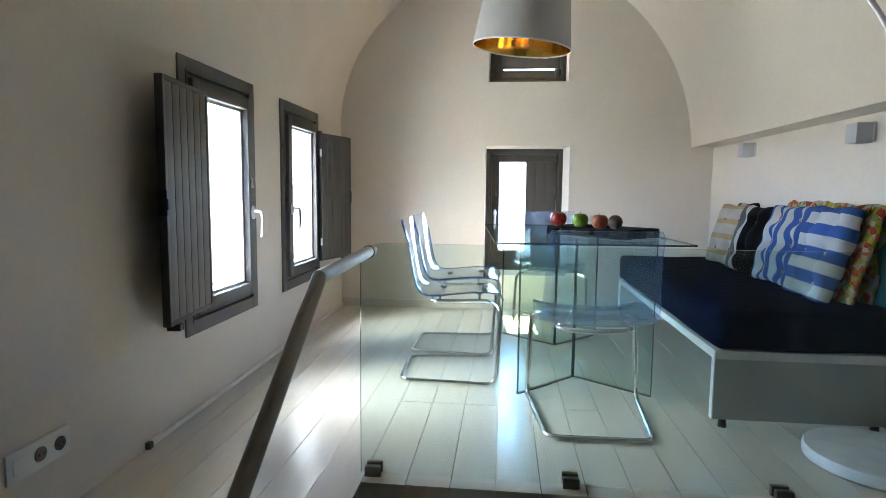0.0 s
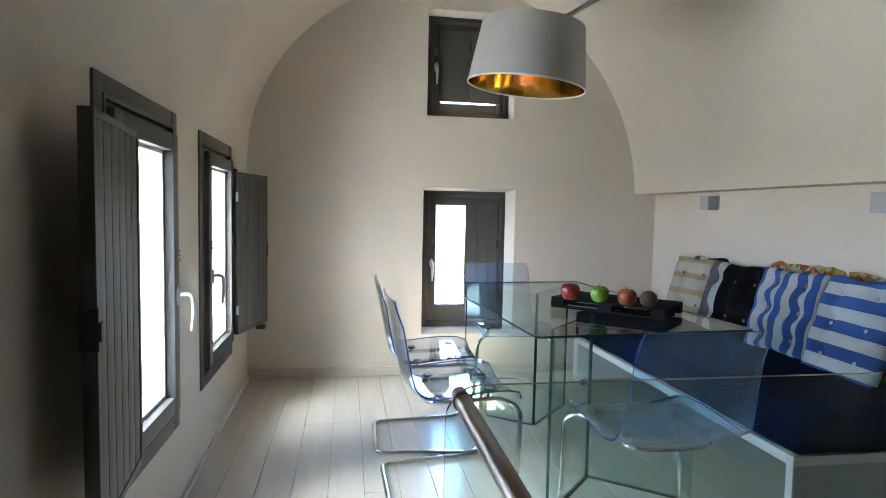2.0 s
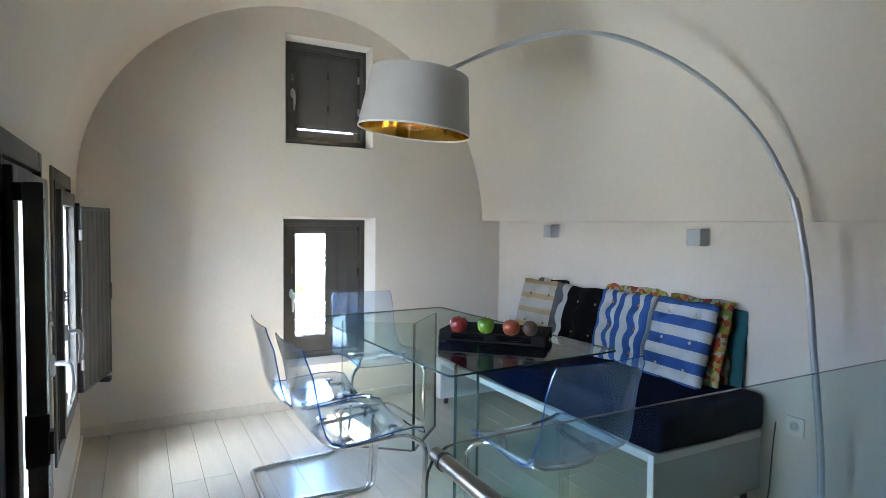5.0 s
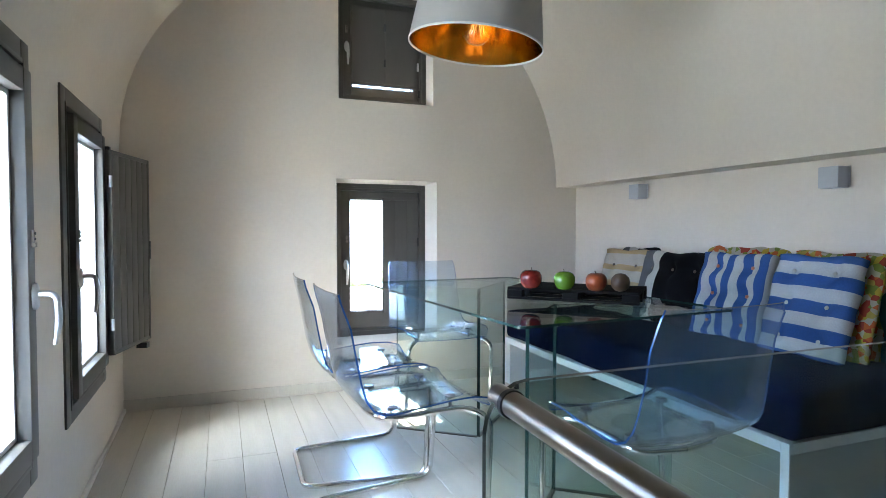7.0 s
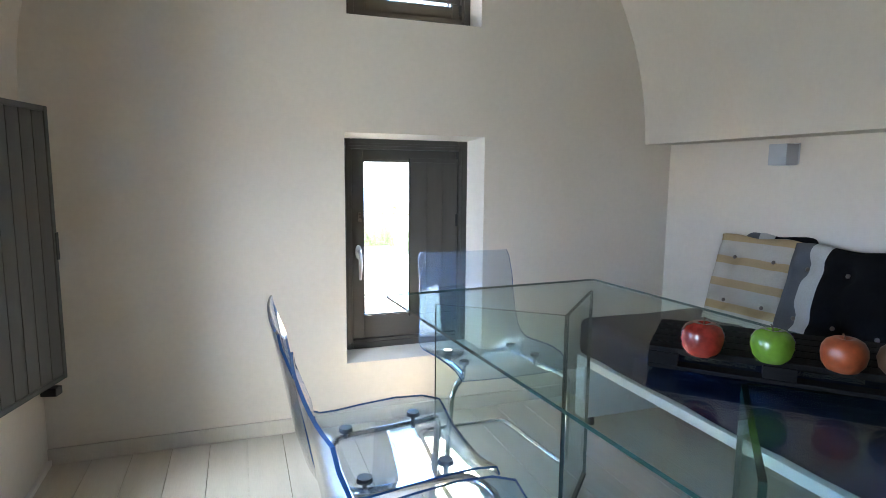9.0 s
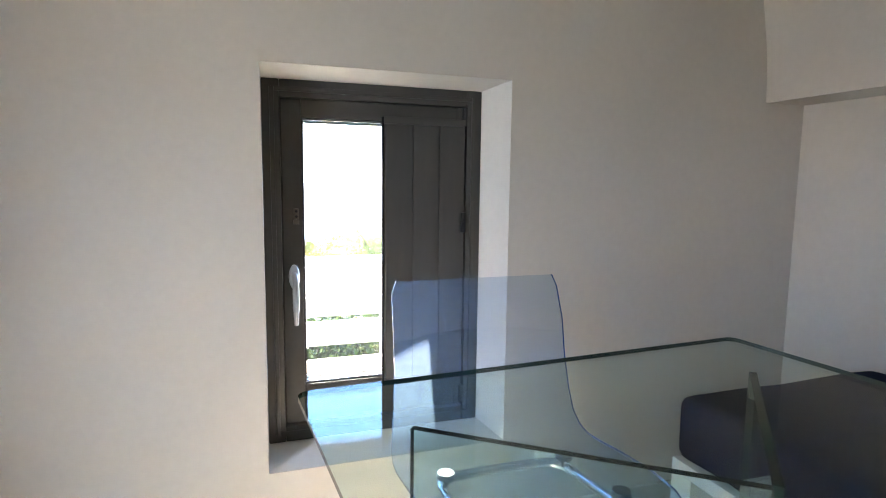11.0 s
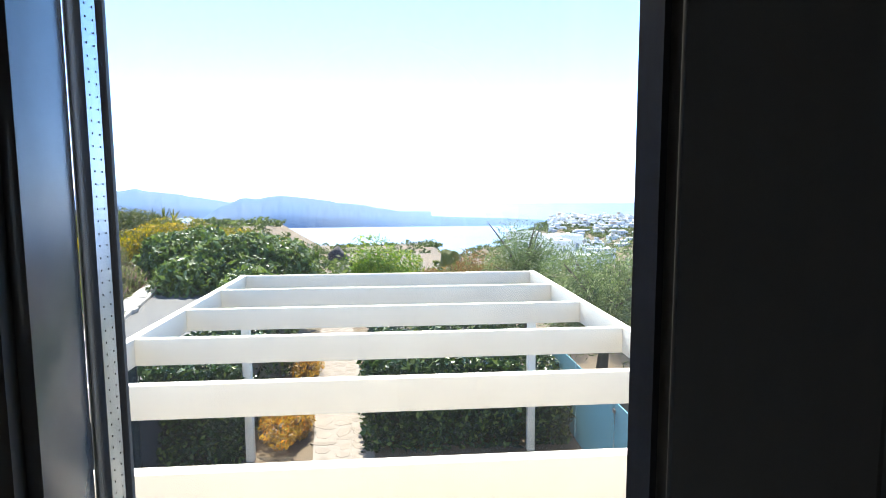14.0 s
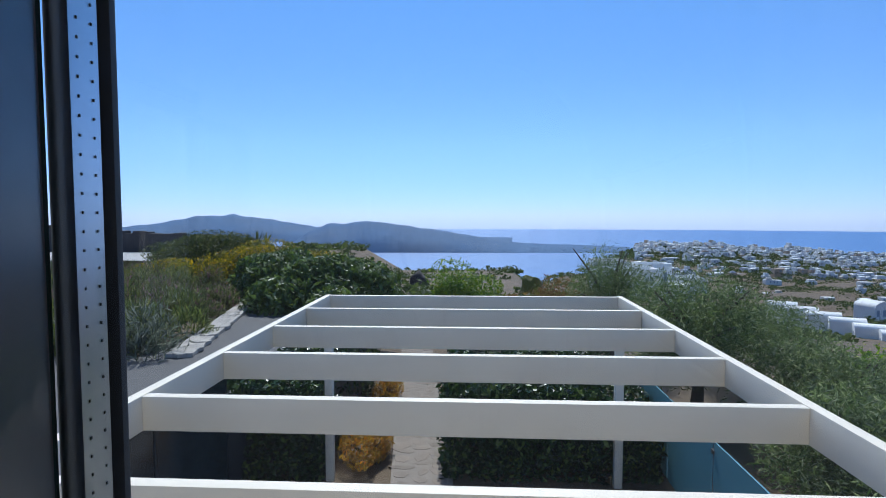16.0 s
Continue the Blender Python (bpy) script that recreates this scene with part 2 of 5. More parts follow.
# ---- mesh helpers ----
def box(bm, x0, x1, y0, y1, z0, z1, bevel=0.0):
    r = bmesh.ops.create_cube(bm, size=1.0)
    bmesh.ops.scale(bm, vec=(x1 - x0, y1 - y0, z1 - z0), verts=r["verts"])
    bmesh.ops.translate(bm, vec=((x0 + x1) / 2, (y0 + y1) / 2, (z0 + z1) / 2), verts=r["verts"])
    if bevel:
        es = list({e for v in r["verts"] for e in v.link_edges})
        bmesh.ops.bevel(bm, geom=es, offset=bevel, segments=2, affect="EDGES", profile=0.7)


def boxes(*rows, bevel=0.0):
    bm = bmesh.new()
    for r in rows:
        box(bm, *r, bevel=bevel)
    return bm


def finish(bm, name, mats, smooth=None):
    me = bpy.data.meshes.new(name)
    bmesh.ops.recalc_face_normals(bm, faces=bm.faces)
    if smooth is not None:
        for f in bm.faces:
            f.smooth = True
        for e in bm.edges:
            if len(e.link_faces) == 2 and e.calc_face_angle(0) > radians(smooth):
                e.smooth = False
    bm.to_mesh(me)
    bm.free()
    for m in mats if isinstance(mats, (list, tuple)) else [mats]:
        me.materials.append(m)
    return me


def part(name, bm, material, parent, label="", smooth=None, m=None):
    ob = new(name, finish(bm, name, material, smooth))
    ob.parent = parent
    if m is not None:
        ob.matrix_basis = m
    return tagged(ob, label)


def thing(name, m, label, category, group="", kind=""):
    ob = new(name)
    ob.empty_display_size = 0.1
    ob.matrix_basis = m
    return tagged(ob, label, category, group, kind)


def solid(name, bm, material, label, category="", group="", kind="", smooth=None, m=None):
    ob = new(name, finish(bm, name, material, smooth))
    if m is not None:
        ob.matrix_basis = m
    return tagged(ob, label, category, group, kind)


def tube(bm, pts, r, sides=12, cap=True):
    """A round bar along a line of points."""
    pts = [Vector(p) for p in pts]
    rings, ref = [], None
    for i, p in enumerate(pts):
        d = (pts[min(i + 1, len(pts) - 1)] - pts[max(i - 1, 0)]).normalized()
        if ref is None:
            ref = d.orthogonal().normalized()
        ref = (ref - d * ref.dot(d)).normalized()
        o = d.cross(ref)
        rr = r[i] if isinstance(r, (list, tuple)) else r
        rings.append([bm.verts.new(p + (ref * math.cos(a) + o * math.sin(a)) * rr) for a in [2 * math.pi * k / sides for k in range(sides)]])
    for a, b in zip(rings, rings[1:]):
        for k in range(sides):
            bm.faces.new((a[k], a[(k + 1) % sides], b[(k + 1) % sides], b[k]))
    if cap:
        bm.faces.new(rings[0][::-1])
        bm.faces.new(rings[-1])


def rounded(pts, r, seg=6):
    """A polyline with its inner corners turned into arcs."""
    pts = [Vector(p) for p in pts]
    out = [pts[0]]
    for a, b, c in zip(pts, pts[1:], pts[2:]):
        u, v = (a - b), (c - b)
        k = min(r, u.length * 0.49, v.length * 0.49)
        p, q = b + u.normalized() * k, b + v.normalized() * k
        for i in range(seg + 1):
            t = i / seg
            out.append(p * (1 - t) ** 2 + b * 2 * t * (1 - t) + q * t * t)
    out.append(pts[-1])
    return out


def lathe(bm, prof, seg=32, close=False):
    """Turn a profile of (radius, height) about z."""
    rings = []
    for r, z in prof:
        rings.append([bm.verts.new((r * math.cos(2 * math.pi * k / seg), r * math.sin(2 * math.pi * k / seg), z)) for k in range(seg)])
    pairs = list(zip(rings, rings[1:])) + ([(rings[-1], rings[0])] if close else [])
    for a, b in pairs:
        for k in range(seg):
            bm.faces.new((a[k], a[(k + 1) % seg], b[(k + 1) % seg], b[k]))
    return rings


def sheet(bm, w, h, t, r=0.0):
    """Upright pane in xz, corner radius r, thickness t along y; rim faces take material 1."""
    pts = []
    for cx, cz, a0 in ((w - r, r, -90), (w - r, h - r, 0), (r, h - r, 90), (r, r, 180)):
        n = 6 if r else 1
        for i in range(n):
            a = radians(a0 + 90 * i / max(1, n - 1))
            pts.append((cx + r * math.cos(a), cz + r * math.sin(a)))
    f = [bm.verts.new((x, -t / 2, z)) for x, z in pts]
    b = [bm.verts.new((x, t / 2, z)) for x, z in pts]
    bm.faces.new(f)
    bm.faces.new(b[::-1])
    for i in range(len(pts)):
        j = (i + 1) % len(pts)
        q = bm.faces.new((f[i], b[i], b[j], f[j]))
        q.material_index = 1


def frame_bm(x0, x1, z0, z1, w, y0, y1, bevel=0.003, bottom=None):
    """Four bars round an opening in xz."""
    wb = w if bottom is None else bottom
    return boxes((x0, x0 + w, y0, y1, z0, z1), (x1 - w, x1, y0, y1, z0, z1),
                 (x0 + w, x1 - w, y0 + 0.0005, y1 - 0.0005, z1 - w, z1), (x0 + w, x1 - w, y0 + 0.0005, y1 - 0.0005, z0, z0 + wb), bevel=bevel)


# ---- the room ----
XL, XR, YB, YN = -1.28, 1.656, 4.96, -1.7
AX, TOP = 0.1055, 2.743
SKEW = 0.016  # the west wall runs slightly out of square


def arch_z(x):
    d = x - AX
    if d < 0:
        return 1.477 + 1.266 * math.sqrt(max(0.0, 1 - (d / 1.3855) ** 2))
    return 1.266 + 1.477 * math.sqrt(max(0.0, 1 - (d / 1.3845) ** 2))


def arch_line():
    left = [(AX - 1.3855 * math.cos(radians(a)), 1.477 + 1.266 * math.sin(radians(a))) for a in range(0, 91, 5)]
    right = [(AX + 1.3845 * math.cos(radians(a)), 1.266 + 1.477 * math.sin(radians(a))) for a in range(86, 1, -4)]
    return left + right + [(1.489, 1.32)]


def wall_with_holes(name, u0, u1, v0, v1, holes, to_world, mats):
    """A wall sheet with thickness: cells of a grid, left open where a hole is."""
    us = sorted({u0, u1, *[h[0] for h in holes], *[h[1] for h in holes]})
    vs = sorted({v0, v1, *[h[2] for h in holes], *[h[3] for h in holes]})
    bm = bmesh.new()
    for a, b in zip(us, us[1:]):
        for c, d in zip(vs, vs[1:]):
            mu, mv = (a + b) / 2, (c + d) / 2
            if any(h[0] < mu < h[1] and h[2] < mv < h[3] for h in holes):
                continue
            front = [bm.verts.new(to_world(p, q, 0)) for p, q in ((a, c), (b, c), (b, d), (a, d))]
            back = [bm.verts.new(to_world(p, q, 1)) for p, q in ((a, c), (b, c), (b, d), (a, d))]
            bm.faces.new(front)
            bm.faces.new(back[::-1])
            for i in range(4):
                j = (i + 1) % 4
                bm.faces.new((front[i], back[i], back[j], front[j]))
    bmesh.ops.remove_doubles(bm, verts=bm.verts, dist=1e-5)
    dead = [f for f in bm.faces if all(len(e.link_faces) > 2 for e in f.edges)]
    bmesh.ops.delete(bm, geom=dead, context="FACES_ONLY")
    return solid(name, bm, mats, "cream plastered wall", "wall", kind="structure")


W1, W2 = (2.495, 3.195, 0.343, 1.498), (3.595, 4.295, 0.343, 1.496)
wall_with_holes("wall_west", YN, YB + 0.3, -2.3, 1.48,
                [(W1[0] + 0.06, W1[1] - 0.06, W1[2] + 0.06, W1[3] - 0.06), (W2[0] + 0.06, W2[1] - 0.06, W2[2] + 0.06, W2[3] - 0.06)],
                lambda u, v, k: (XL - 0.28 * k + SKEW * (YB - u), u, v), PLASTER)
BW, UW = (-0.095, 0.572, 0.29, 1.331), (-0.079, 0.545, 1.826, 2.553)
BWI = (-0.089, 0.531, 0.317, 1.313)
wall_with_holes("wall_north", XL, XR + 0.3, -2.3, 3.0, [BW, UW], lambda u, v, k: (u, YB + 0.115 * k, v), PLASTER)
wall_with_holes("wall_north_outer", XL - 0.28, XR + 0.3, -2.3, 3.0, [(BWI[0], BWI[1], BWI[2], BWI[3]), (-0.07, 0.536, 1.836, 2.543)],
                lambda u, v, k: (u, YB + 0.119 + 0.141 * k, v), PLASTER)
solid("wall_east", boxes((XR, XR + 0.3, YN, YB, -2.3, 1.318)), PLASTER, "cream plastered wall behind the daybed", "wall", kind="structure")
solid("wall_south", boxes((XL, XR, YN - 0.3, YN, -2.3, 3.0)), PLASTER, "plain plastered wall closing the stair end", "wall", kind="structure")

# vaulted ceiling: one thick shell, with the flat soffit over the daybed recess
bm = bmesh.new()
line = arch_line()
inner0 = [bm.verts.new((x + SKEW * (YB - YN) * max(0.0, (AX - x) / 1.3855), YN, z)) for x, z in line] + [bm.verts.new((XR + 0.3, YN, 1.32))]
inner1 = [bm.verts.new((x, YB, z)) for x, z in line] + [bm.verts.new((XR + 0.3, YB, 1.32))]
for i in range(len(inner0) - 1):
    f = bm.faces.new((inner0[i], inner0[i + 1], inner1[i + 1], inner1[i]))
outer = [(XR + 0.3, 3.1), (XL - 0.28, 3.1), (XL - 0.28, 1.481), (XL, 1.481)]
o0 = [bm.verts.new((x + (SKEW * (YB - YN) if x < 0 else 0.0), YN, z)) for x, z in outer]
o1 = [bm.verts.new((x, YB, z)) for x, z in outer]
for i in range(3):
    bm.faces.new((o0[i], o0[i + 1], o1[i + 1], o1[i]))
bm.faces.new((inner0[-1], o0[0], o1[0], inner1[-1]))
ceiling = solid("ceiling", bm, PLASTER, "cream plastered barrel vault ceiling", "ceiling", kind="structure", smooth=40)

# upper floor: base slab, planks, ledge in front of the glass, stair to the west
SLAB_Y = 2.07
solid("floor_slab", boxes((-0.42, XR, SLAB_Y, YB, -0.25, -0.02), (XL, -0.4205, 1.78, YB, -0.25, -0.02)), FLOOR_PAINT, "beige painted floor slab under the boards", "floor", kind="structure")
solid("stair_ledge", boxes((-0.42, XR, YN, SLAB_Y - 0.004, -0.32, -0.085), bevel=0.006), GREY_CEMENT, "grey cement ledge below the glass balustrade", "ledge", kind="structure")
bm = bmesh.new()
for k in range(10):
    box(bm, XL, -0.4205, 1.78 - 0.26 * (k + 1), 1.779 - 0.26 * k, -2.3, -0.18 * (k + 1), 0.004)
solid("stair_steps", bm, FLOOR_PAINT, "beige painted steps going down beside the wall", "stairs", kind="structure")
solid("floor_below", boxes((XL, -0.4205, YN, 1.78 - 2.601, -2.3, -2.1)), GREY_CEMENT, "grey floor below the steps", "floor", kind="structure")

# ---- windows ----
def handle_parts(parent, m, mat):
    """Lever handle: oval plate, neck, curved grip hanging down. Local: plate in xz, room side is -y."""
    bm = bmesh.new()
    ring = []
    for y, k in ((0.0, 1.0), (-0.009, 1.0), (-0.012, 0.85)):
        ring.append([bm.verts.new((0.0145 * k * math.cos(a), y, 0.034 * k * math.sin(a))) for a in [2 * math.pi * i / 20 for i in range(20)]])
    for a, b in zip(ring, ring[1:]):
        for i in range(20):
            bm.faces.new((a[i], a[(i + 1) % 20], b[(i + 1) % 20], b[i]))
    bm.faces.new(ring[-1])
    h = part("handle_plate", bm, mat, parent, "satin metal handle plate", 50, m)
    bm = bmesh.new()
    tube(bm, rounded([(0, -0.01, 0.006), (0, -0.05, 0.006), (0, -0.056, -0.06), (0, -0.046, -0.125)], 0.03), [0.0085] * 8 + [0.009] * 6 + [0.0075, 0.006], 12)
    part("handle_grip", bm, mat, h, "satin metal lever hanging down", 50)


def latch_parts(parent, m):
    p = part("latch", boxes((-0.0065, 0.0065, -0.007, 0, -0.008, 0.022), (-0.0075, 0.0075, -0.011, 0, -0.021, -0.009), bevel=0.0018), STEEL, parent, "small metal shutter latch", 40, m)
    bm = bmesh.new()
    for z in (0.014, 0.0):
        bmesh.ops.create_cone(bm, cap_ends=True, segments=10, radius1=0.0036, radius2=0.0036, depth=0.003, matrix=Matrix.Translation((0, -0.008, z)) @ Matrix.Rotation(radians(90), 4, "X"))
    part("screw", bm, BLACK, p)


def hinge_part(parent, x, y, z, mat=ALU, h=0.06):
    bm = bmesh.new()
    bmesh.ops.create_cone(bm, cap_ends=True, segments=12, radius1=0.008, radius2=0.008, depth=h, matrix=Matrix.Translation((x, y, z)))
    return part("hinge", bm, mat, parent, "", 40)


def shutter_parts(parent, w, z0, z1, t, slats, m, rim=0.018):
    """Board shutter in xz from the hinge at x=0 to x=w."""
    body = part("shutter", boxes((0, w, 0.004, t - 0.004, z0, z1), bevel=0.002), FRAME_GREY, parent, "grey painted board shutter", 40, m)
    part("shutter_frame", frame_bm(0, w, z0, z1, rim, -0.003, t + 0.003, 0.004), SHUTTER_GREY, body, "", 40)
    sw = (w - 2 * rim) / slats
    for i in range(slats):
        part("slat", boxes((rim + i * sw + 0.0018, rim + (i + 1) * sw - 0.0018, 0.0, t, z0 + rim, z1 - rim), bevel=0.0025), SHUTTER_GREY, body, "", 40)
    return body


def side_window(name, y0, y1, z0, z1, flip, label, proud=0.0):
    """Casement in the west wall. Local x runs along the wall, room side is -y."""
    w = y1 - y0
    win = thing(name, Matrix.Translation((XL + proud, y0, 0)) @ Matrix.Rotation(radians(90), 4, "Z"), label, "window", kind="structure")
    part("window_frame", frame_bm(0, w, z0, z1, 0.062, -0.03, 0.09, 0.006), FRAME_GREY, win, "grey painted outer frame", 40)
    part("frame_stop", frame_bm(0.055, w - 0.055, z0 + 0.055, z1 - 0.055, 0.05, -0.012, 0.075, 0.002), FRAME_GREY, win, "", 40)
    part("frame_moulding", frame_bm(0.05, w - 0.05, z0 + 0.05, z1 - 0.05, 0.013, -0.034, -0.022, 0.003), FRAME_GREY, win, "", 40)
    sx0, sx1, sz0, sz1 = 0.068, w - 0.068, z0 + 0.085, z1 - 0.085
    sash = part("sash", frame_bm(sx0, sx1, sz0, sz1, 0.060, -0.052, 0.03, 0.006), FRAME_GREY, win, "grey painted opening sash", 40)
    part("glazing_bead", frame_bm(sx0 + 0.060, sx1 - 0.060, sz0 + 0.060, sz1 - 0.060, 0.014, -0.02, 0.06, 0.003), WHITE_TRIM, sash, "pale glazing bead", 40)
    bm = bmesh.new()
    sheet(bm, sx1 - sx0 - 0.12, sz1 - sz0 - 0.12, 0.018)
    g = part("pane", bm, [PANE, GLASS_EDGE], sash, "", None, Matrix.Translation((sx0 + 0.060, 0.02, sz0 + 0.060)))
    g.visible_shadow = False
    part("outer_frame", frame_bm(0.03, w - 0.03, z0 + 0.03, z1 - 0.03, 0.05, 0.092, 0.14, 0.004), WHITE_TRIM, win, "", 40)
    hx = sx1 - 0.03 if flip else sx0 + 0.03
    handle_parts(win, Matrix.Translation((hx, -0.053, 0.845)), SATIN)
    latch_parts(win, Matrix.Translation((hx, -0.052, 0.99)))
    kx = sx0 if flip else sx1
    for z in (sz0 + 0.06, sz1 - 0.06):
        part("shutter_stay", boxes((kx - 0.012 if not flip else kx - 0.02, kx + 0.02 if not flip else kx + 0.012, -0.07, -0.05, z - 0.02, z + 0.02), bevel=0.003), BLACK, win)
    ax = sx0 + 0.02 if flip else sx1 - 0.02
    turn = 180 + 7.0 if flip else -15.0
    sh = shutter_parts(win, 0.40, 0.465, 1.356, 0.024, 6, Matrix.Translation((ax, -0.075, 0)) @ Matrix.Rotation(radians(turn), 4, "Z"))
    for z in (0.60, 1.22):
        hinge_part(win, ax, -0.072, z, ALU, 0.05)
    part("shutter_catch", boxes((0.389, 0.404, -0.006, 0.03, 0.865, 0.955), (0.386, 0.407, 0.027, 0.036, 0.885, 0.925), bevel=0.002), BLACK, sh, "black shutter catch")
    part("shutter_bolt", boxes((0.30, 0.335, -0.02, 0.03, 0.435, 0.462), bevel=0.003), BLACK, sh, "black plastic shutter bolt")
    return win


side_window("window_1", W1[0], W1[1], W1[2], W1[3], True, "grey casement window with a board shutter folded open", 0.018)
side_window("window_2", W2[0], W2[1], W2[2], W2[3], False, "grey casement window with its shutter swung to the corner")


def reveal(name, outer, inner, y0, y1, label):
    """Splayed plaster lining between the wall face and the window frame."""
    bm = bmesh.new()
    o = [(outer[0], outer[2]), (outer[1], outer[2]), (outer[1], outer[3]), (outer[0], outer[3])]
    n = [(inner[0], inner[2]), (inner[1], inner[2]), (inner[1], inner[3]), (inner[0], inner[3])]
    rings = [[bm.verts.new((x, y, z)) for x, z in ps] for ps, y in ((o, y0), (n, y1))]
    for i in range(4):
        bm.faces.new((rings[0][i], rings[0][(i + 1) % 4], rings[1][(i + 1) % 4], rings[1][i]))
    return solid(name, bm, PLASTER_REVEAL, label, "reveal", kind="structure")


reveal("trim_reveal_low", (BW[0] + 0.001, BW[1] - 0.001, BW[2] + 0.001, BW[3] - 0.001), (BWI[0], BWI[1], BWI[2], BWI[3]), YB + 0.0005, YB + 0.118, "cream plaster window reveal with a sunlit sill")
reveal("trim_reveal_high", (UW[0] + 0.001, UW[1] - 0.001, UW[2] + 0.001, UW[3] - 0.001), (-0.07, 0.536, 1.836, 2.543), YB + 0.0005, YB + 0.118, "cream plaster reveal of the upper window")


def north_window(name, x0, x1, z0, z1, glass, label, shut):
    """Casement at the back of a reveal. glass: its x0, x1, z0, z1. Local frame is the world's, room side is -y."""
    y = YB + 0.119
    win = thing(name, Matrix.Translation((0, y, 0)), label, "window", kind="structure")
    part("window_frame", frame_bm(x0, x1, z0, z1, 0.046, -0.002, 0.06, 0.006), FRAME_GREY, win, "grey painted outer frame", 40)
    part("frame_moulding", frame_bm(x0 + 0.02, x1 - 0.02, z0 + 0.02, z1 - 0.02, 0.012, -0.008, 0.004, 0.003), FRAME_GREY, win, "", 40)
    gx0, gx1, gz0, gz1 = glass
    sash = part("sash", boxes((x0 + 0.048, gx0, 0.012, 0.05, z0 + 0.048, z1 - 0.048), (gx1, x1 - 0.048, 0.012, 0.05, z0 + 0.048, z1 - 0.048),
                              (gx0, gx1, 0.0125, 0.0495, gz1, z1 - 0.048), (gx0, gx1, 0.0125, 0.0495, z0 + 0.048, gz0), bevel=0.004), FRAME_GREY, win, "grey painted opening sash", 40)
    part("frame_stop", frame_bm(x0 + 0.03, x1 - 0.03, z0 + 0.03, z1 - 0.03, 0.045, 0.0515, 0.0835, 0.002), FRAME_GREY, win, "", 40)
    part("glazing_bead", frame_bm(gx0, gx1, gz0, gz1, 0.006, 0.018, 0.052, 0.0015), FRAME_GLOSS, sash, "", 40)
    part("gasket", frame_bm(gx0 + 0.002, gx1 - 0.002, gz0 + 0.002, gz1 - 0.002, 0.009, 0.0735, 0.0765, 0.0008), GASKET, sash, "black rubber gasket", 40)
    bm = bmesh.new()
    sheet(bm, gx1 - gx0 - 0.006, gz1 - gz0 - 0.006, 0.003)
    inner = part("pane", bm, [PANE, GLASS_EDGE], sash, "", None, Matrix.Translation((gx0 + 0.003, 0.0555, gz0 + 0.003)))
    inner.visible_shadow = False
    bm = bmesh.new()
    sheet(bm, gx1 - gx0 - 0.006, gz1 - gz0 - 0.006, 0.003)
    outer = part("pane", bm, [PANE, GLASS_EDGE], sash, "", None, Matrix.Translation((gx0 + 0.003, 0.0715, gz0 + 0.003)))
    outer.visible_shadow = False
    sp = part("spacer", frame_bm(gx0 + 0.003, gx1 - 0.003, gz0 + 0.003, gz1 - 0.003, 0.007, 0.0575, 0.0695, 0.0006), SPACER, sash, "perforated aluminium spacer", 40)
    bm = bmesh.new()
    z = gz0 + 0.02
    while z < gz1 - 0.015:
        for yy in (0.0605, 0.0665):
            box(bm, gx0 + 0.0098, gx0 + 0.0103, yy - 0.00025, yy + 0.00025, z - 0.0004, z + 0.0004)
        z += 0.0052
    part("spacer_holes", bm, FRAME_GREY, sp)
    part("outer_frame", frame_bm(x0 - 0.004, x1 + 0.004, z0 - 0.004, z1 + 0.004, 0.05, 0.085, 0.12, 0.003), FRAME_GREY, win, "", 40)
    for z in (z0 + 0.085, z1 - 0.075):
        hinge_part(win, x1 - 0.05, 0.004, z, BLACK, 0.05)
    return win, sash


nw, nsash = north_window("window_3", BWI[0], BWI[1], BWI[2], BWI[3], (0.013, 0.462, 0.475, 1.217), "grey casement with a half-width shutter over its glass", False)
handle_parts(nw, Matrix.Translation((-0.012, 0.011, 0.785)), SATIN)
latch_parts(nw, Matrix.Translation((-0.004, 0.012, 0.951)))
body = part("shutter", boxes((0.236, 0.478, -0.006, 0.0105, 0.462, 1.228), bevel=0.003), SHUTTER_GREY, nw, "grey board shutter folded to half width", 40)
for a, b in ((0.241, 0.318), (0.322, 0.396), (0.402, 0.462)):
    part("slat", boxes((a, b, -0.009, -0.004, 0.474, 1.206), bevel=0.002), SHUTTER_GREY, body, "", 40)
part("shutter_edge", boxes((0.251, 0.256, 0.0108, 0.051, 0.4765, 1.2155), bevel=0.001), FRAME_GLOSS, body, "dark shutter edge")
# added thin strip: paints the shade on the grey shutter's side
part("shutter_side_shade", boxes((0.2335, 0.2358, -0.009, 0.0105, 0.463, 1.227)), SHADED_SIDE, body, "shutter side blackened as if in shade")
part("shutter_rim", boxes((0.236, 0.478, -0.011, -0.003, 1.208, 1.228), (0.236, 0.478, -0.011, -0.003, 0.462, 0.472), bevel=0.002), SHUTTER_GREY, body, "", 40)
part("shutter_catch", boxes((0.468, 0.482, -0.012, 0.004, 0.90, 0.96), bevel=0.003), BLACK, nw)

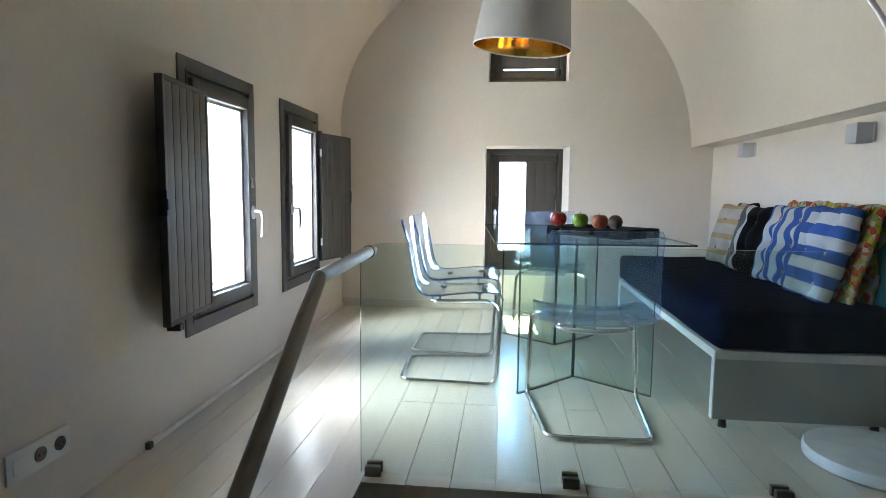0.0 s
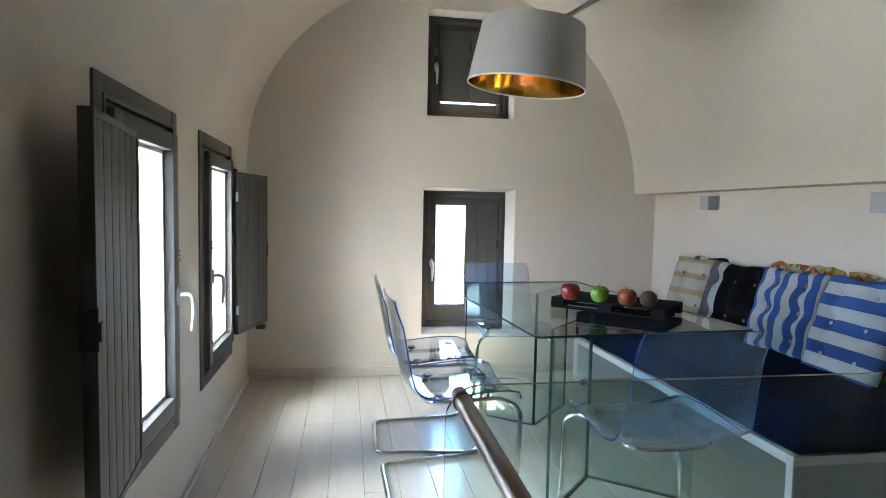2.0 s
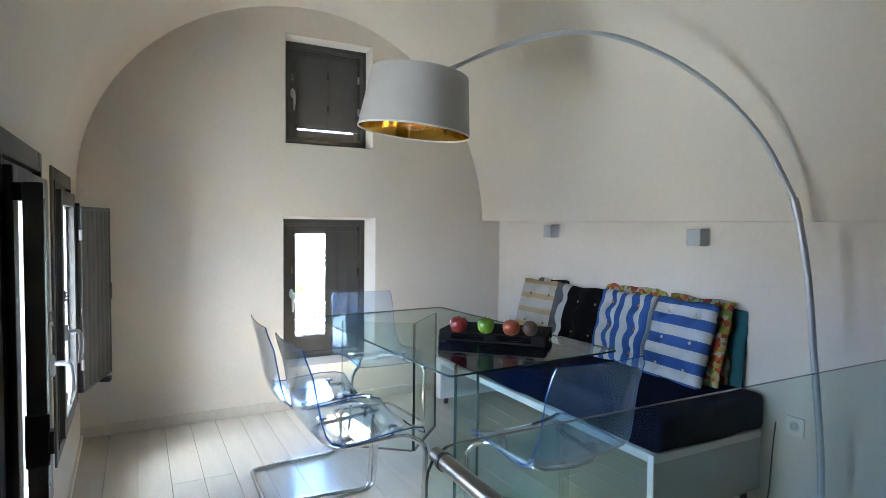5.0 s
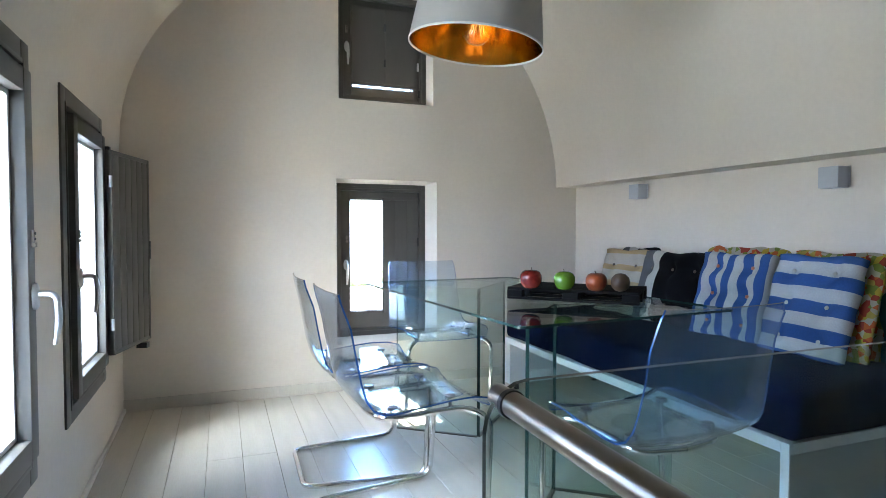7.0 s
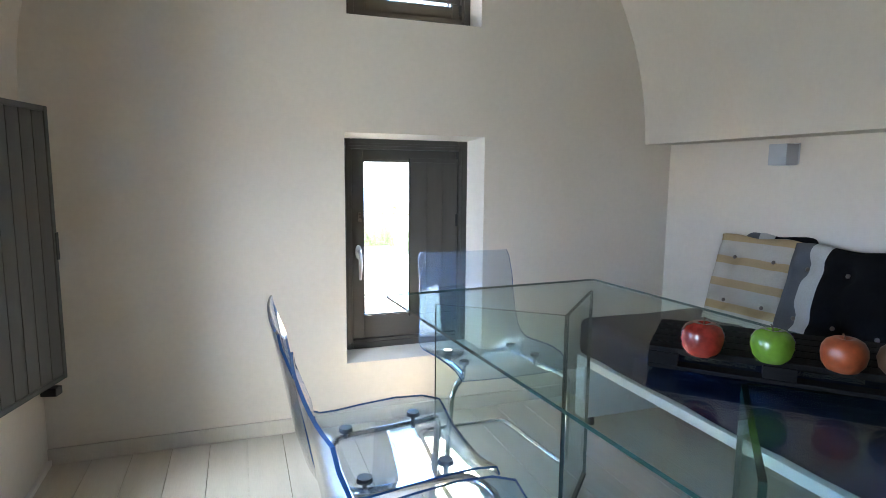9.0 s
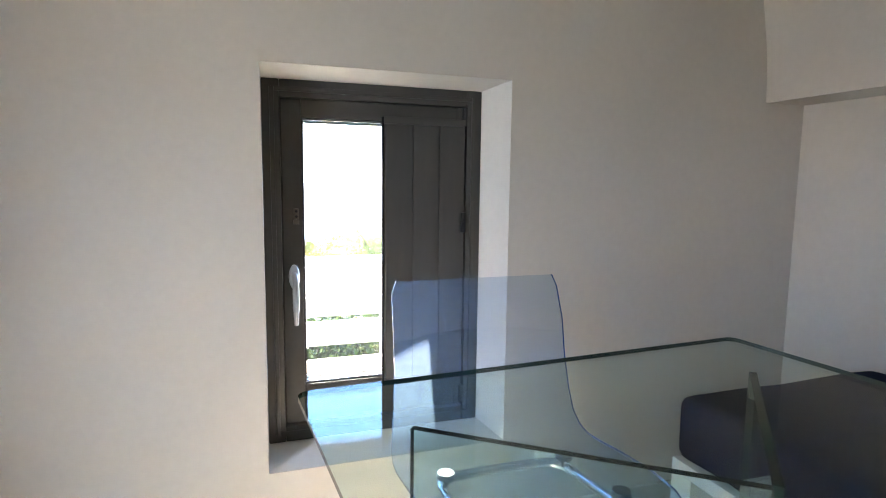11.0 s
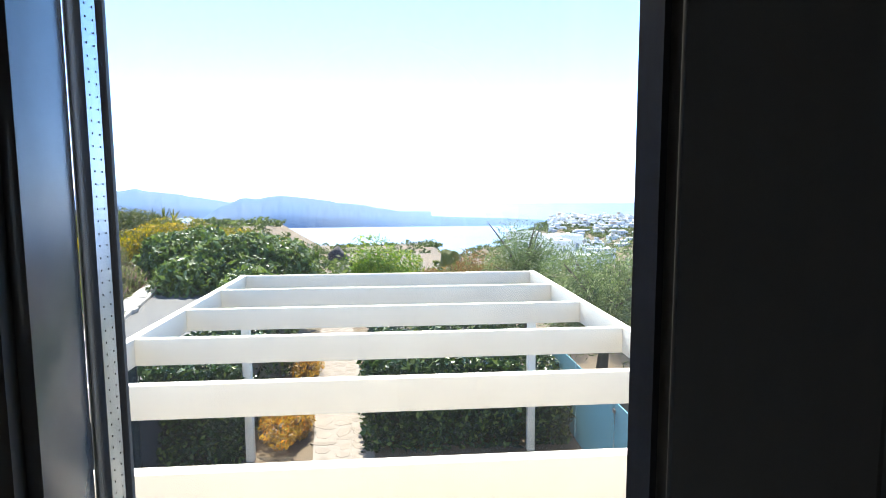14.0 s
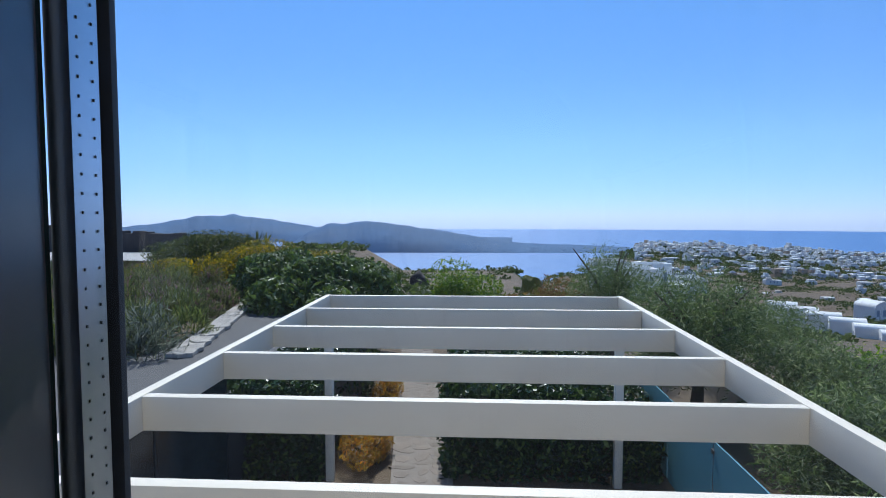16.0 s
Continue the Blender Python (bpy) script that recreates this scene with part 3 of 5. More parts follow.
uw, usash = north_window("window_4", -0.07, 0.536, 1.836, 2.543, (0.03, 0.45, 1.935, 2.44), "dark grey upper casement with closed shutter", True)
handle_parts(uw, Matrix.Translation((-0.002, 0.011, 2.19)), SATIN)
latch_parts(uw, Matrix.Translation((-0.002, 0.012, 2.30)))
body = part("shutter", boxes((0.022, 0.47, -0.006, 0.0105, 1.950, 2.455), bevel=0.003), SHUTTER_GREY, uw, "closed grey board shutter", 40)
for a, b in ((0.026, 0.243), (0.249, 0.466)):
    part("slat", boxes((a, b, -0.009, -0.004, 1.968, 2.449), bevel=0.002), SHUTTER_GREY, body, "", 40)
for z in (2.10, 2.33):
    hinge_part(body, 0.246, -0.009, z, BLACK, 0.05)
    hinge_part(body, 0.476, -0.004, z, ALU, 0.05)

# skirting
solid("baseboard", boxes((XL, XR, YB - 0.012, YB, 0.0, 0.065), bevel=0.004), FLOOR_PAINT, "low beige painted skirting", "skirting", kind="structure", smooth=40)
bm = boxes((XL, XL + 0.014, 2.22, YB - 0.012, 0.0, 0.022), bevel=0.004)
for v in bm.verts:
    v.co.x += SKEW * (YB - v.co.y)
solid("baseboard_west", bm, PLASTER_REVEAL, "thin white strip along the wall foot", "skirting", kind="structure", smooth=40)

solid("strip_end", boxes((XL + 0.044, XL + 0.064, 2.195, 2.219, 0.0, 0.026), bevel=0.003), BLACK, "small dark end cap of the wall strip", "trim", kind="structure", smooth=40)

# ---- glass balustrade and rail ----
bal = thing("glass_balustrade", Matrix.Translation((-0.405, 2.13, 0)), "clear glass balustrade in metal clamps at the floor edge", "balustrade")
bm = bmesh.new()
sheet(bm, XR + 0.405 - 0.004, 0.885, 0.012, 0.075)
gp = part("glass_panel", bm, [RAIL_GLASS, GLASS_EDGE], bal, "", None, Matrix.Translation((0, 0, -0.095)))
for x in (0.045, 0.705, 1.365, 1.98):
    part("clamp", boxes((x - 0.027, x + 0.027, -0.028, -0.0075, -0.04, 0.035), (x - 0.027, x + 0.027, 0.0075, 0.026, -0.04, 0.035), (x - 0.027, x + 0.027, -0.0225, 0.02, -0.0405, -0.01), bevel=0.004), STEEL, bal, "brushed metal clamp", 40)

hr = thing("handrail", Matrix.Translation((-0.372, 1.6, 0.752)), "brushed steel handrail fixed to the glass, sloping down the stairs", "handrail")
bm = bmesh.new()
tube(bm, [(0, 0.55, 0.012), (0, 0.0, 0.0)], 0.0185, 20)
part("upper_tube", bm, STEEL, hr, "", 40)
bm = bmesh.new()
tube(bm, [(0, 0.008, 0.003), (0, -2.6, -1.82)], 0.0184, 20)
part("lower_tube", bm, STEEL, hr, "", 40)
bm = bmesh.new()
bmesh.ops.create_cone(bm, cap_ends=True, segments=20, radius1=0.0215, radius2=0.0215, depth=0.010, matrix=Matrix.Translation((0, 0.508, 0.0105)) @ Matrix.Rotation(radians(90), 4, "X"))
part("collar", bm, BLACK, hr, "black collar at the glass", 40)
for y in (-1.0, -2.3):
    bm = bmesh.new()
    tube(bm, rounded([(0, y, 0.70 * y), (-0.0, y, 0.70 * y - 0.08), (-0.066, y, 0.70 * y - 0.10)], 0.03), 0.007, 8)
    part("bracket", bm, STEEL, hr)

# ---- chairs ----
def shell_profile():
    """Side line of the shell: front edge of the seat, seat, bend, backrest (y forward, z up, half width)."""
    return [(0.262, 0.418, 0.205), (0.245, 0.436, 0.222), (0.20, 0.446, 0.235), (0.12, 0.446, 0.243), (0.02, 0.436, 0.246), (-0.06, 0.426, 0.246),
            (-0.115, 0.426, 0.243), (-0.155, 0.444, 0.238), (-0.182, 0.482, 0.231), (-0.199, 0.54, 0.225), (-0.214, 0.62, 0.219), (-0.230, 0.71, 0.218), (-0.247, 0.79, 0.215), (-0.252, 0.818, 0.203)]


def chair_shell(bm):
    prof = shell_profile()
    nx, t = 12, 0.006
    top, bot = [], []
    for i, (y, z, hw) in enumerate(prof):
        a, b = prof[max(0, i - 1)], prof[min(len(prof) - 1, i + 1)]
        d = Vector((0, b[0] - a[0], b[1] - a[1])).normalized()
        n = Vector((0, d.z, -d.y))
        if n.z < 0 and i < 6:
            n = -n
        if i >= 6 and n.y < 0:
            n = -n
        rt, rb = [], []
        for k in range(nx + 1):
            u = -1 + 2 * k / nx
            lift = 0.024 * abs(u) ** 2.6 if 0 < i < len(prof) - 2 else 0.012 * abs(u) ** 2.6
            p = Vector((hw * u, y, z)) + n * lift
            rt.append(bm.verts.new(p + n * t / 2))
            rb.append(bm.verts.new(p - n * t / 2))
        top.append(rt)
        bot.append(rb)
    for g, s in ((top, 1), (bot, -1)):
        for a, b in zip(g, g[1:]):
            for k in range(nx):
                q = (a[k], a[k + 1], b[k + 1], b[k])
                bm.faces.new(q if s > 0 else q[::-1])
    rim = [(i, 0) for i in range(len(prof))] + [(len(prof) - 1, k) for k in range(1, nx + 1)] + [(i, nx) for i in range(len(prof) - 2, -1, -1)] + [(0, k) for k in range(nx - 1, 0, -1)]
    for (i, k), (j, m) in zip(rim, rim[1:] + rim[:1]):
        f = bm.faces.new((top[i][k], top[j][m], bot[j][m], bot[i][k]))
        f.material_index = 1


def make_chair(m, label):
    ch = thing("dining_chair", m, label, "chair", "chairs round the glass table")
    bm = bmesh.new()
    chair_shell(bm)
    part("shell", bm, [CHAIR_CLEAR, CHAIR_EDGE], ch, "clear blue plastic seat and back in one", 60)
    for s in (-1, 1):
        bm = bmesh.new()
        tube(bm, rounded([(s * 0.0, -0.245, 0.012), (s * 0.205, -0.245, 0.012), (s * 0.252, 0.235, 0.012), (s * 0.238, 0.258, 0.395), (s * 0.165, 0.20, 0.418), (s * 0.150, -0.09, 0.405), (s * 0.0, -0.105, 0.400)], 0.055, 7), 0.0108, 10)
        part("leg", bm, CHROME, ch, "bent chrome tube leg", 50)
    for x, y in ((-0.15, 0.15), (0.15, 0.15), (-0.142, -0.05), (0.142, -0.05)):
        bm = bmesh.new()
        top = 0.459 if y > 0 else 0.441
        bmesh.ops.create_cone(bm, cap_ends=True, segments=18, radius1=0.020, radius2=0.018, depth=0.011, matrix=Matrix.Translation((x, y, top - 0.0055)))
        bmesh.ops.create_cone(bm, cap_ends=True, segments=12, radius1=0.006, radius2=0.006, depth=top - 0.42, matrix=Matrix.Translation((x, y, (top + 0.398) / 2)))
        part("mount", bm, MOUNT, ch, "round metal seat fixing", 40)
    return ch


CHAIR = "clear blue plastic cantilever chair on chrome tube, facing the glass table"
c = make_chair(pose(-0.205, 3.30, 0, 0, 0, -88), CHAIR)
copy_thing(c, pose(-0.225, 3.825, 0, 0, 0, -91))
copy_thing(c, pose(0.445, 2.725, 0, 0, 0, 1))
copy_thing(c, pose(0.393, 4.512, 0, 0, 0, 180))

# ---- glass table ----
tb = thing("glass_table", pose(0.420, 3.60, 0, 0, 0, 3.8), "rectangular clear glass dining table on folded glass legs", "table")
bm = bmesh.new()
sheet(bm, 0.885, 1.51, 0.008, 0.02)
part("tabletop", bm, [TABLE_GLASS, GLASS_EDGE], tb, "", None, Matrix.Translation((-0.4425, 0.755, 0.735)) @ Matrix.Rotation(radians(90), 4, "X"))
for sy in (-1, 1):
    for sx in (-1, 1):
        bm = bmesh.new()
        a, b = Vector((sx * 0.315, sy * 0.60, 0)), Vector((sx * 0.004, sy * 0.315, 0))
        sheet(bm, (b - a).length, 0.727, 0.012)
        ang = math.atan2(b.y - a.y, b.x - a.x)
        part("leg_pane", bm, [TABLE_GLASS, GLASS_EDGE], tb, "upright glass leg panel", None, Matrix.Translation((a.x, a.y, 0.001)) @ Matrix.Rotation(ang, 4, "Z"))

for sy in (-1, 1):
    for sx in (-1, 1):
        a, b = Vector((sx * 0.315, sy * 0.60, 0)), Vector((sx * 0.004, sy * 0.315, 0))
        part("foot_strip", boxes((0, (b - a).length, -0.0085, 0.0085, 0.0, 0.005)), FOOT_STRIP, tb, "dark foot strip under the glass", None,
             Matrix.Translation(a) @ Matrix.Rotation(math.atan2(b.y - a.y, b.x - a.x), 4, "Z"))

# ---- small pallet tray and fruit ----
TR = Matrix.Translation((0.295, 3.412, 0.7415)) @ Matrix.Rotation(math.atan2(-0.36, 0.348), 4, "Z")
tray = thing("pallet_tray", TR, "small black wooden pallet tray on the glass table", "tray")
TL, TD = 0.50, 0.27
for i in range(5):
    y = i * TD / 5
    part("deck_board", boxes((0, TL, y + 0.003, y + TD / 5 - 0.003, 0.036, 0.047), bevel=0.0015), BLACK_WOOD, tray)
for y in (0.0, TD / 2 - 0.02, TD - 0.04):
    for x in (0.0, TL / 2 - 0.03, TL - 0.06):
        part("block", boxes((x, x + 0.06, y, y + 0.04, 0.009, 0.0355), bevel=0.0015), BLACK_WOOD, tray)
    part("runner", boxes((0, TL, y, y + 0.04, 0.0, 0.0085), bevel=0.0015), BLACK_WOOD, tray)


def fruit(name, x, y, r, mat, label, stem, tilt=0):
    top = 0.7415 + 0.0475
    prof = [(0.03, -0.80), (0.35, -0.88), (0.68, -0.76), (0.92, -0.42), (1.0, 0.0), (0.97, 0.36), (0.80, 0.66), (0.52, 0.82), (0.26, 0.80), (0.06, 0.66)] if stem else [(0.03, -1.0), (0.5, -0.87), (0.87, -0.5), (1.0, 0.0), (0.87, 0.5), (0.5, 0.87), (0.1, 0.95)]
    low = 0.88 if stem else 1.0
    f = thing(name, pose(x, y, top + low * r, 0, 0, tilt), label, "fruit", "fruit on the tray")
    bm = bmesh.new()
    rings = lathe(bm, [(a * r, b * r) for a, b in prof], 24)
    bm.faces.new(rings[0])
    bm.faces.new(rings[-1])
    part("flesh", bm, mat, f, "", 80)
    if stem:
        bm = bmesh.new()
        tube(bm, [(0, 0, 0.62 * r), (0.002, 0, 0.85 * r), (0.006, 0.002, 1.05 * r)], [0.0016, 0.0013, 0.0018], 6)
        part("stem", bm, STEM, f, "", 60)


fruit("apple", 0.345, 3.312, 0.042, APPLE_RED, "shiny red apple on the black tray", True, 10)
fruit("apple", 0.446, 3.236, 0.040, APPLE_GREEN, "shiny green apple on the black tray", True, 70)
fruit("peach", 0.529, 3.152, 0.039, PEACH, "red and orange peach on the black tray", True, 150)
fruit("kiwi", 0.592, 3.094, 0.035, KIWI, "dull brown kiwi fruit on the black tray", False)

# ---- daybed ----
BX, BY0, BY1 = 0.935, 2.675, 4.66
bed = thing("daybed", Matrix.Translation((0, 0, 0)), "white board daybed with an open front, against the wall", "daybed")
part("deck", boxes((BX, XR - 0.003, BY0, BY1, 0.292, 0.328), bevel=0.002), WHITE_BOARD, bed, "", 40)
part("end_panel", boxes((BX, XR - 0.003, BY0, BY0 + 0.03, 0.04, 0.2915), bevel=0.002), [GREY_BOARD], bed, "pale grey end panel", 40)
part("front_edge", boxes((BX - 0.006, BX - 0.0005, BY0, BY0 + 0.032, 0.04, 0.328), (BX - 0.006, BX - 0.0005, BY0 + 0.033, BY1, 0.292, 0.328), (BX - 0.006, BX - 0.0005, BY1 - 0.07, BY1, 0.04, 0.2915), bevel=0.001), WHITE_BOARD, bed, "white front edging", 40)
part("far_panel", boxes((BX, XR - 0.003, BY1 - 0.07, BY1, 0.04, 0.2915), bevel=0.002), WHITE_BOARD, bed, "", 40)
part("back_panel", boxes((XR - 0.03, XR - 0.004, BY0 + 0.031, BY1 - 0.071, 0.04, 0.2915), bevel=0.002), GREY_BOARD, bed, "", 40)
for x in (BX + 0.05, XR - 0.08):
    for y in (BY0 + 0.03, BY1 - 0.05):
        bm = bmesh.new()
        bmesh.ops.create_cone(bm, cap_ends=True, segments=14, radius1=0.018, radius2=0.014, depth=0.04, matrix=Matrix.Translation((x, y, 0.02)))
        part("foot", bm, BLACK, bed, "small black foot", 40)


def soft_slab(lx, ly, lz, nx, ny, puff, seed, r=0.03):
    """A padded slab: rounded box with a slightly uneven top."""
    bm = bmesh.new()
    box(bm, 0, lx, 0, ly, 0, lz)
    bmesh.ops.bevel(bm, geom=list(bm.edges), offset=r, segments=4, affect="EDGES", profile=0.6)
    bmesh.ops.subdivide_edges(bm, edges=[e for e in bm.edges if e.calc_length() > 0.15], cuts=14, use_grid_fill=True)
    for v in bm.verts:
        q = noise.noise(Vector((v.co.x * 4 + seed, v.co.y * 4, v.co.z * 4)))
        v.co.z += puff * q
        v.co.x += puff * 0.5 * noise.noise(Vector((v.co.y * 6, v.co.z * 9, seed)))
        v.co.y += puff * 0.4 * noise.noise(Vector((v.co.x * 6, v.co.z * 9, seed + 5)))
    return bm


bm = soft_slab(XR - 0.004 - 0.925, 2.0, 0.172, 1, 1, 0.010, 3.0, 0.04)
solid("mattress", bm, NAVY, "dark navy cloth mattress lying on the daybed", "mattress", smooth=60, m=Matrix.Translation((0.925, 2.655, 0.333)))


def tufted(w, h, t, cols, rows):
    """Cushion with buttoned hollows. Local: width x, height z, front -y."""
    bm = bmesh.new()
    nx, nz = 30, 30
    grid = {}
    buttons = [((i + 0.5) / cols, (j + 0.5) / rows) for i in range(cols) for j in range(rows)]
    for side in (0, 1):
        for i in range(nx + 1):
            for j in range(nz + 1):
                u, v = i / nx, j / nz
                e = (min(1, 6 * min(u, 1 - u)) * min(1, 6 * min(v, 1 - v))) ** 0.5
                p = 0.5 * t * (0.30 + 0.70 * e)
                dent = sum(math.exp(-(((u - a) * w) ** 2 + ((v - b) * h) ** 2) / 0.0016) for a, b in buttons)
                seam = sum(0.5 * math.exp(-((u - a) * w) ** 2 / 0.0010) for a in {q[0] for q in buttons}) + sum(0.5 * math.exp(-((v - b) * h) ** 2 / 0.0010) for b in {q[1] for q in buttons})
                p *= max(0.28, 1 - 0.66 * min(1.2, dent) - 0.36 * min(1.0, seam))
                wob = 0.008 * noise.noise(Vector((u * 5, v * 5, w * 30 + cols)))
                pull = 0.012 * (math.sin(math.pi * 3 * u) * (v - 0.5)) 
                grid[side, i, j] = bm.verts.new((u * w + 0.004 * noise.noise(Vector((v * 6, u, 3))), (-1 if side == 0 else 1) * p + wob, v * h + pull))
    for side in (0, 1):
        for i in range(nx):
            for j in range(nz):
                q = [grid[side, i, j], grid[side, i + 1, j], grid[side, i + 1, j + 1], grid[side, i, j + 1]]
                bm.faces.new(q if side == 0 else q[::-1])
    edge = [(i, 0) for i in range(nx + 1)] + [(nx, j) for j in range(1, nz + 1)] + [(i, nz) for i in range(nx - 1, -1, -1)] + [(0, j) for j in range(nz - 1, 0, -1)]
    for a, b in zip(edge, edge[1:] + edge[:1]):
        bm.faces.new((grid[(0,) + a], grid[(1,) + a], grid[(1,) + b], grid[(0,) + b]))
    return bm, buttons


def cushion(y, x, z, w, h, t, lean, turn, mat, button, label, cols=2, rows=3):
    """Leans on the east wall: local x points to -y of the room, front to -x."""
    m = Matrix.Translation((x, y, z)) @ Matrix.Rotation(radians(-90 + turn), 4, "Z") @ Matrix.Rotation(radians(-lean), 4, "X")
    cu = thing("cushion", m, label, "cushion", "cushions along the wall")
    bm, buttons = tufted(w, h, t, cols, rows)
    part("cover", bm, mat, cu, "", 80)
    for a, b in buttons:
        bm = bmesh.new()
        bmesh.ops.create_uvsphere(bm, u_segments=10, v_segments=6, radius=0.009, matrix=Matrix.Translation((a * w, -0.5 * t * 0.34, b * h)) @ Matrix.Diagonal((1, 0.5, 1, 1)))
        part("button", bm, button, cu, "", 80)
    return cu


BTN_DARK = surf("button_dark", (0.12, 0.09, 0.07), 0.5, 0.2, 20, 90, 0.05)
BTN_PINK = surf("button_coral", (0.50, 0.17, 0.10), 0.5, 0.2, 20, 90, 0.05)
BTN_GREY = surf("button_grey", (0.42, 0.40, 0.36), 0.5, 0.2, 20, 90, 0.05)
OCHRE = stripes("ochre_stripe", [(0.0, (0.48, 0.42, 0.35)), (0.66, (0.44, 0.31, 0.17))], 2, 0.105, offset=0.15)
GREYS = stripes("grey_black_stripe", [(0.0, (0.12, 0.12, 0.125)), (0.17, (0.45, 0.43, 0.40)), (0.33, (0.008, 0.008, 0.009)), (0.94, (0.12, 0.12, 0.125))], 0, 0.50, offset=0.0)
BLUE_V = stripes("blue_upright_stripe", [(0.0, (0.045, 0.11, 0.30)), (0.5, (0.48, 0.48, 0.47))], 0, 0.082)
BLUE_H = stripes("blue_level_stripe", [(0.0, (0.045, 0.11, 0.30)), (0.5, (0.48, 0.48, 0.47))], 2, 0.108, offset=0.4)
FLORAL = patches("floral_cloth", [(0.36, 0.27, 0.04), (0.34, 0.31, 0.22), (0.40, 0.10, 0.03), (0.16, 0.19, 0.04), (0.33, 0.25, 0.06), (0.36, 0.33, 0.26), (0.27, 0.05, 0.03)], 42)
TEAL = surf("teal_cloth", (0.01, 0.085, 0.095), 0.9, 0.2, 10, 200, 0.2)
CZ = 0.502
cushion(4.49, 1.495, CZ, 0.37, 0.40, 0.11, 16, 6, OCHRE, BTN_DARK, "cream tufted cushion with ochre stripes leaning on the wall", 2, 2)
cushion(4.44, 1.60, CZ, 0.36, 0.415, 0.06, 10, 0, GREYS, BTN_DARK, "dark cushion standing behind the cream one", 2, 2)
cushion(4.12, 1.495, CZ, 0.48, 0.40, 0.12, 16, 0, GREYS, BTN_DARK, "grey, white and black striped tufted cushion", 3, 2)
cushion(3.74, 1.60, CZ, 0.50, 0.452, 0.06, 10, 0, FLORAL, BTN_DARK, "yellow and red flowered cushion behind the striped ones", 2, 2)
cushion(3.64, 1.46, CZ, 0.38, 0.41, 0.13, 16, 4, BLUE_V, BTN_PINK, "blue and white tufted cushion with upright stripes", 2, 3)
cushion(3.27, 1.605, CZ, 0.44, 0.440, 0.06, 10, 0, FLORAL, BTN_DARK, "flowered cushion with orange and green blotches", 2, 2)
cushion(3.22, 1.44, CZ, 0.37, 0.42, 0.13, 17, -4, BLUE_H, BTN_GREY, "blue and white tufted cushion with level stripes", 2, 3)
cushion(3.20, 1.535, CZ, 0.385, 0.430, 0.06, 13, -3, FLORAL, BTN_DARK, "flowered backing cushion under the blue one", 2, 2)
cushion(3.15, 1.625, CZ, 0.385, 0.385, 0.05, 6, 0, TEAL, BTN_DARK, "teal cushion standing against the wall", 2, 2)

# ---- wall lamps, sockets ----
for y, z in ((4.235, 1.249), (3.03, 1.236)):
    wl = thing("wall_lamp", Matrix.Translation((XR, y, z)), "small pale cube wall lamp on the recess wall", "lamp", "wall lamps over the daybed")
    part("plate", boxes((-0.012, -0.0005, -0.04, 0.04, -0.04, 0.045), bevel=0.002), ALU, wl, "grey back plate", 40)
    part("body", boxes((-0.08, -0.0125, -0.043, 0.043, -0.046, 0.042), bevel=0.004), LAMP_WHITE, wl, "", 40)


def socket(name, m, n, label):
    so = thing(name, m, label, "socket")
    part("plate", boxes((0, 0.071 * n + 0.012, -0.009, -0.0005, 0, 0.084), bevel=0.002), SWITCH, so, "", 40)
    for i in range(n):
        cx = 0.041 + 0.071 * i
        if n > 1 and i == 0:
            part("rocker", boxes((cx - 0.022, cx + 0.022, -0.012, -0.0095, 0.02, 0.064), bevel=0.002), SWITCH, so, "", 40)
            continue
        bm = bmesh.new()
        bmesh.ops.create_cone(bm, cap_ends=True, segments=24, radius1=0.0205, radius2=0.0205, depth=0.003, matrix=Matrix.Translation((cx, -0.0105, 0.042)) @ Matrix.Rotation(radians(90), 4, "X"))
        part("outlet", bm, BTN_DARK if n > 1 else GREY_BOARD, so, "dark round outlet" if n > 1 else "", 40)
        bm = bmesh.new()
        for dx in (-0.0095, 0.0095):
            bmesh.ops.create_cone(bm, cap_ends=True, segments=10, radius1=0.0028, radius2=0.0028, depth=0.002, matrix=Matrix.Translation((cx + dx, -0.0128, 0.042)) @ Matrix.Rotation(radians(90), 4, "X"))
        part("pin_holes", bm, BLACK, so)


socket("wall_socket", Matrix.Translation((XL + SKEW * (YB - 1.70), 1.595, 0.172)) @ Matrix.Rotation(radians(90), 4, "Z"), 3, "cream switch and double socket plate low on the wall")
socket("wall_socket", Matrix.Translation((XR, 2.56, 0.35)) @ Matrix.Rotation(radians(-90), 4, "Z"), 1, "single white socket on the recess wall")

cb = bmesh.new()
tube(cb, rounded([(XR - 0.016, 2.60, 0.39), (XR - 0.03, 2.60, 0.30), (XR - 0.02, 2.62, 0.02), (XR - 0.10, 2.60, 0.006), (1.44, 2.63, 0.006), (1.36, 2.58, 0.006), (1.40, 2.53, 0.05)], 0.06), 0.0035, 8)
solid("lamp_cable", cb, BLACK, "thin black cable from the socket to the lamp base", "cable", smooth=50)

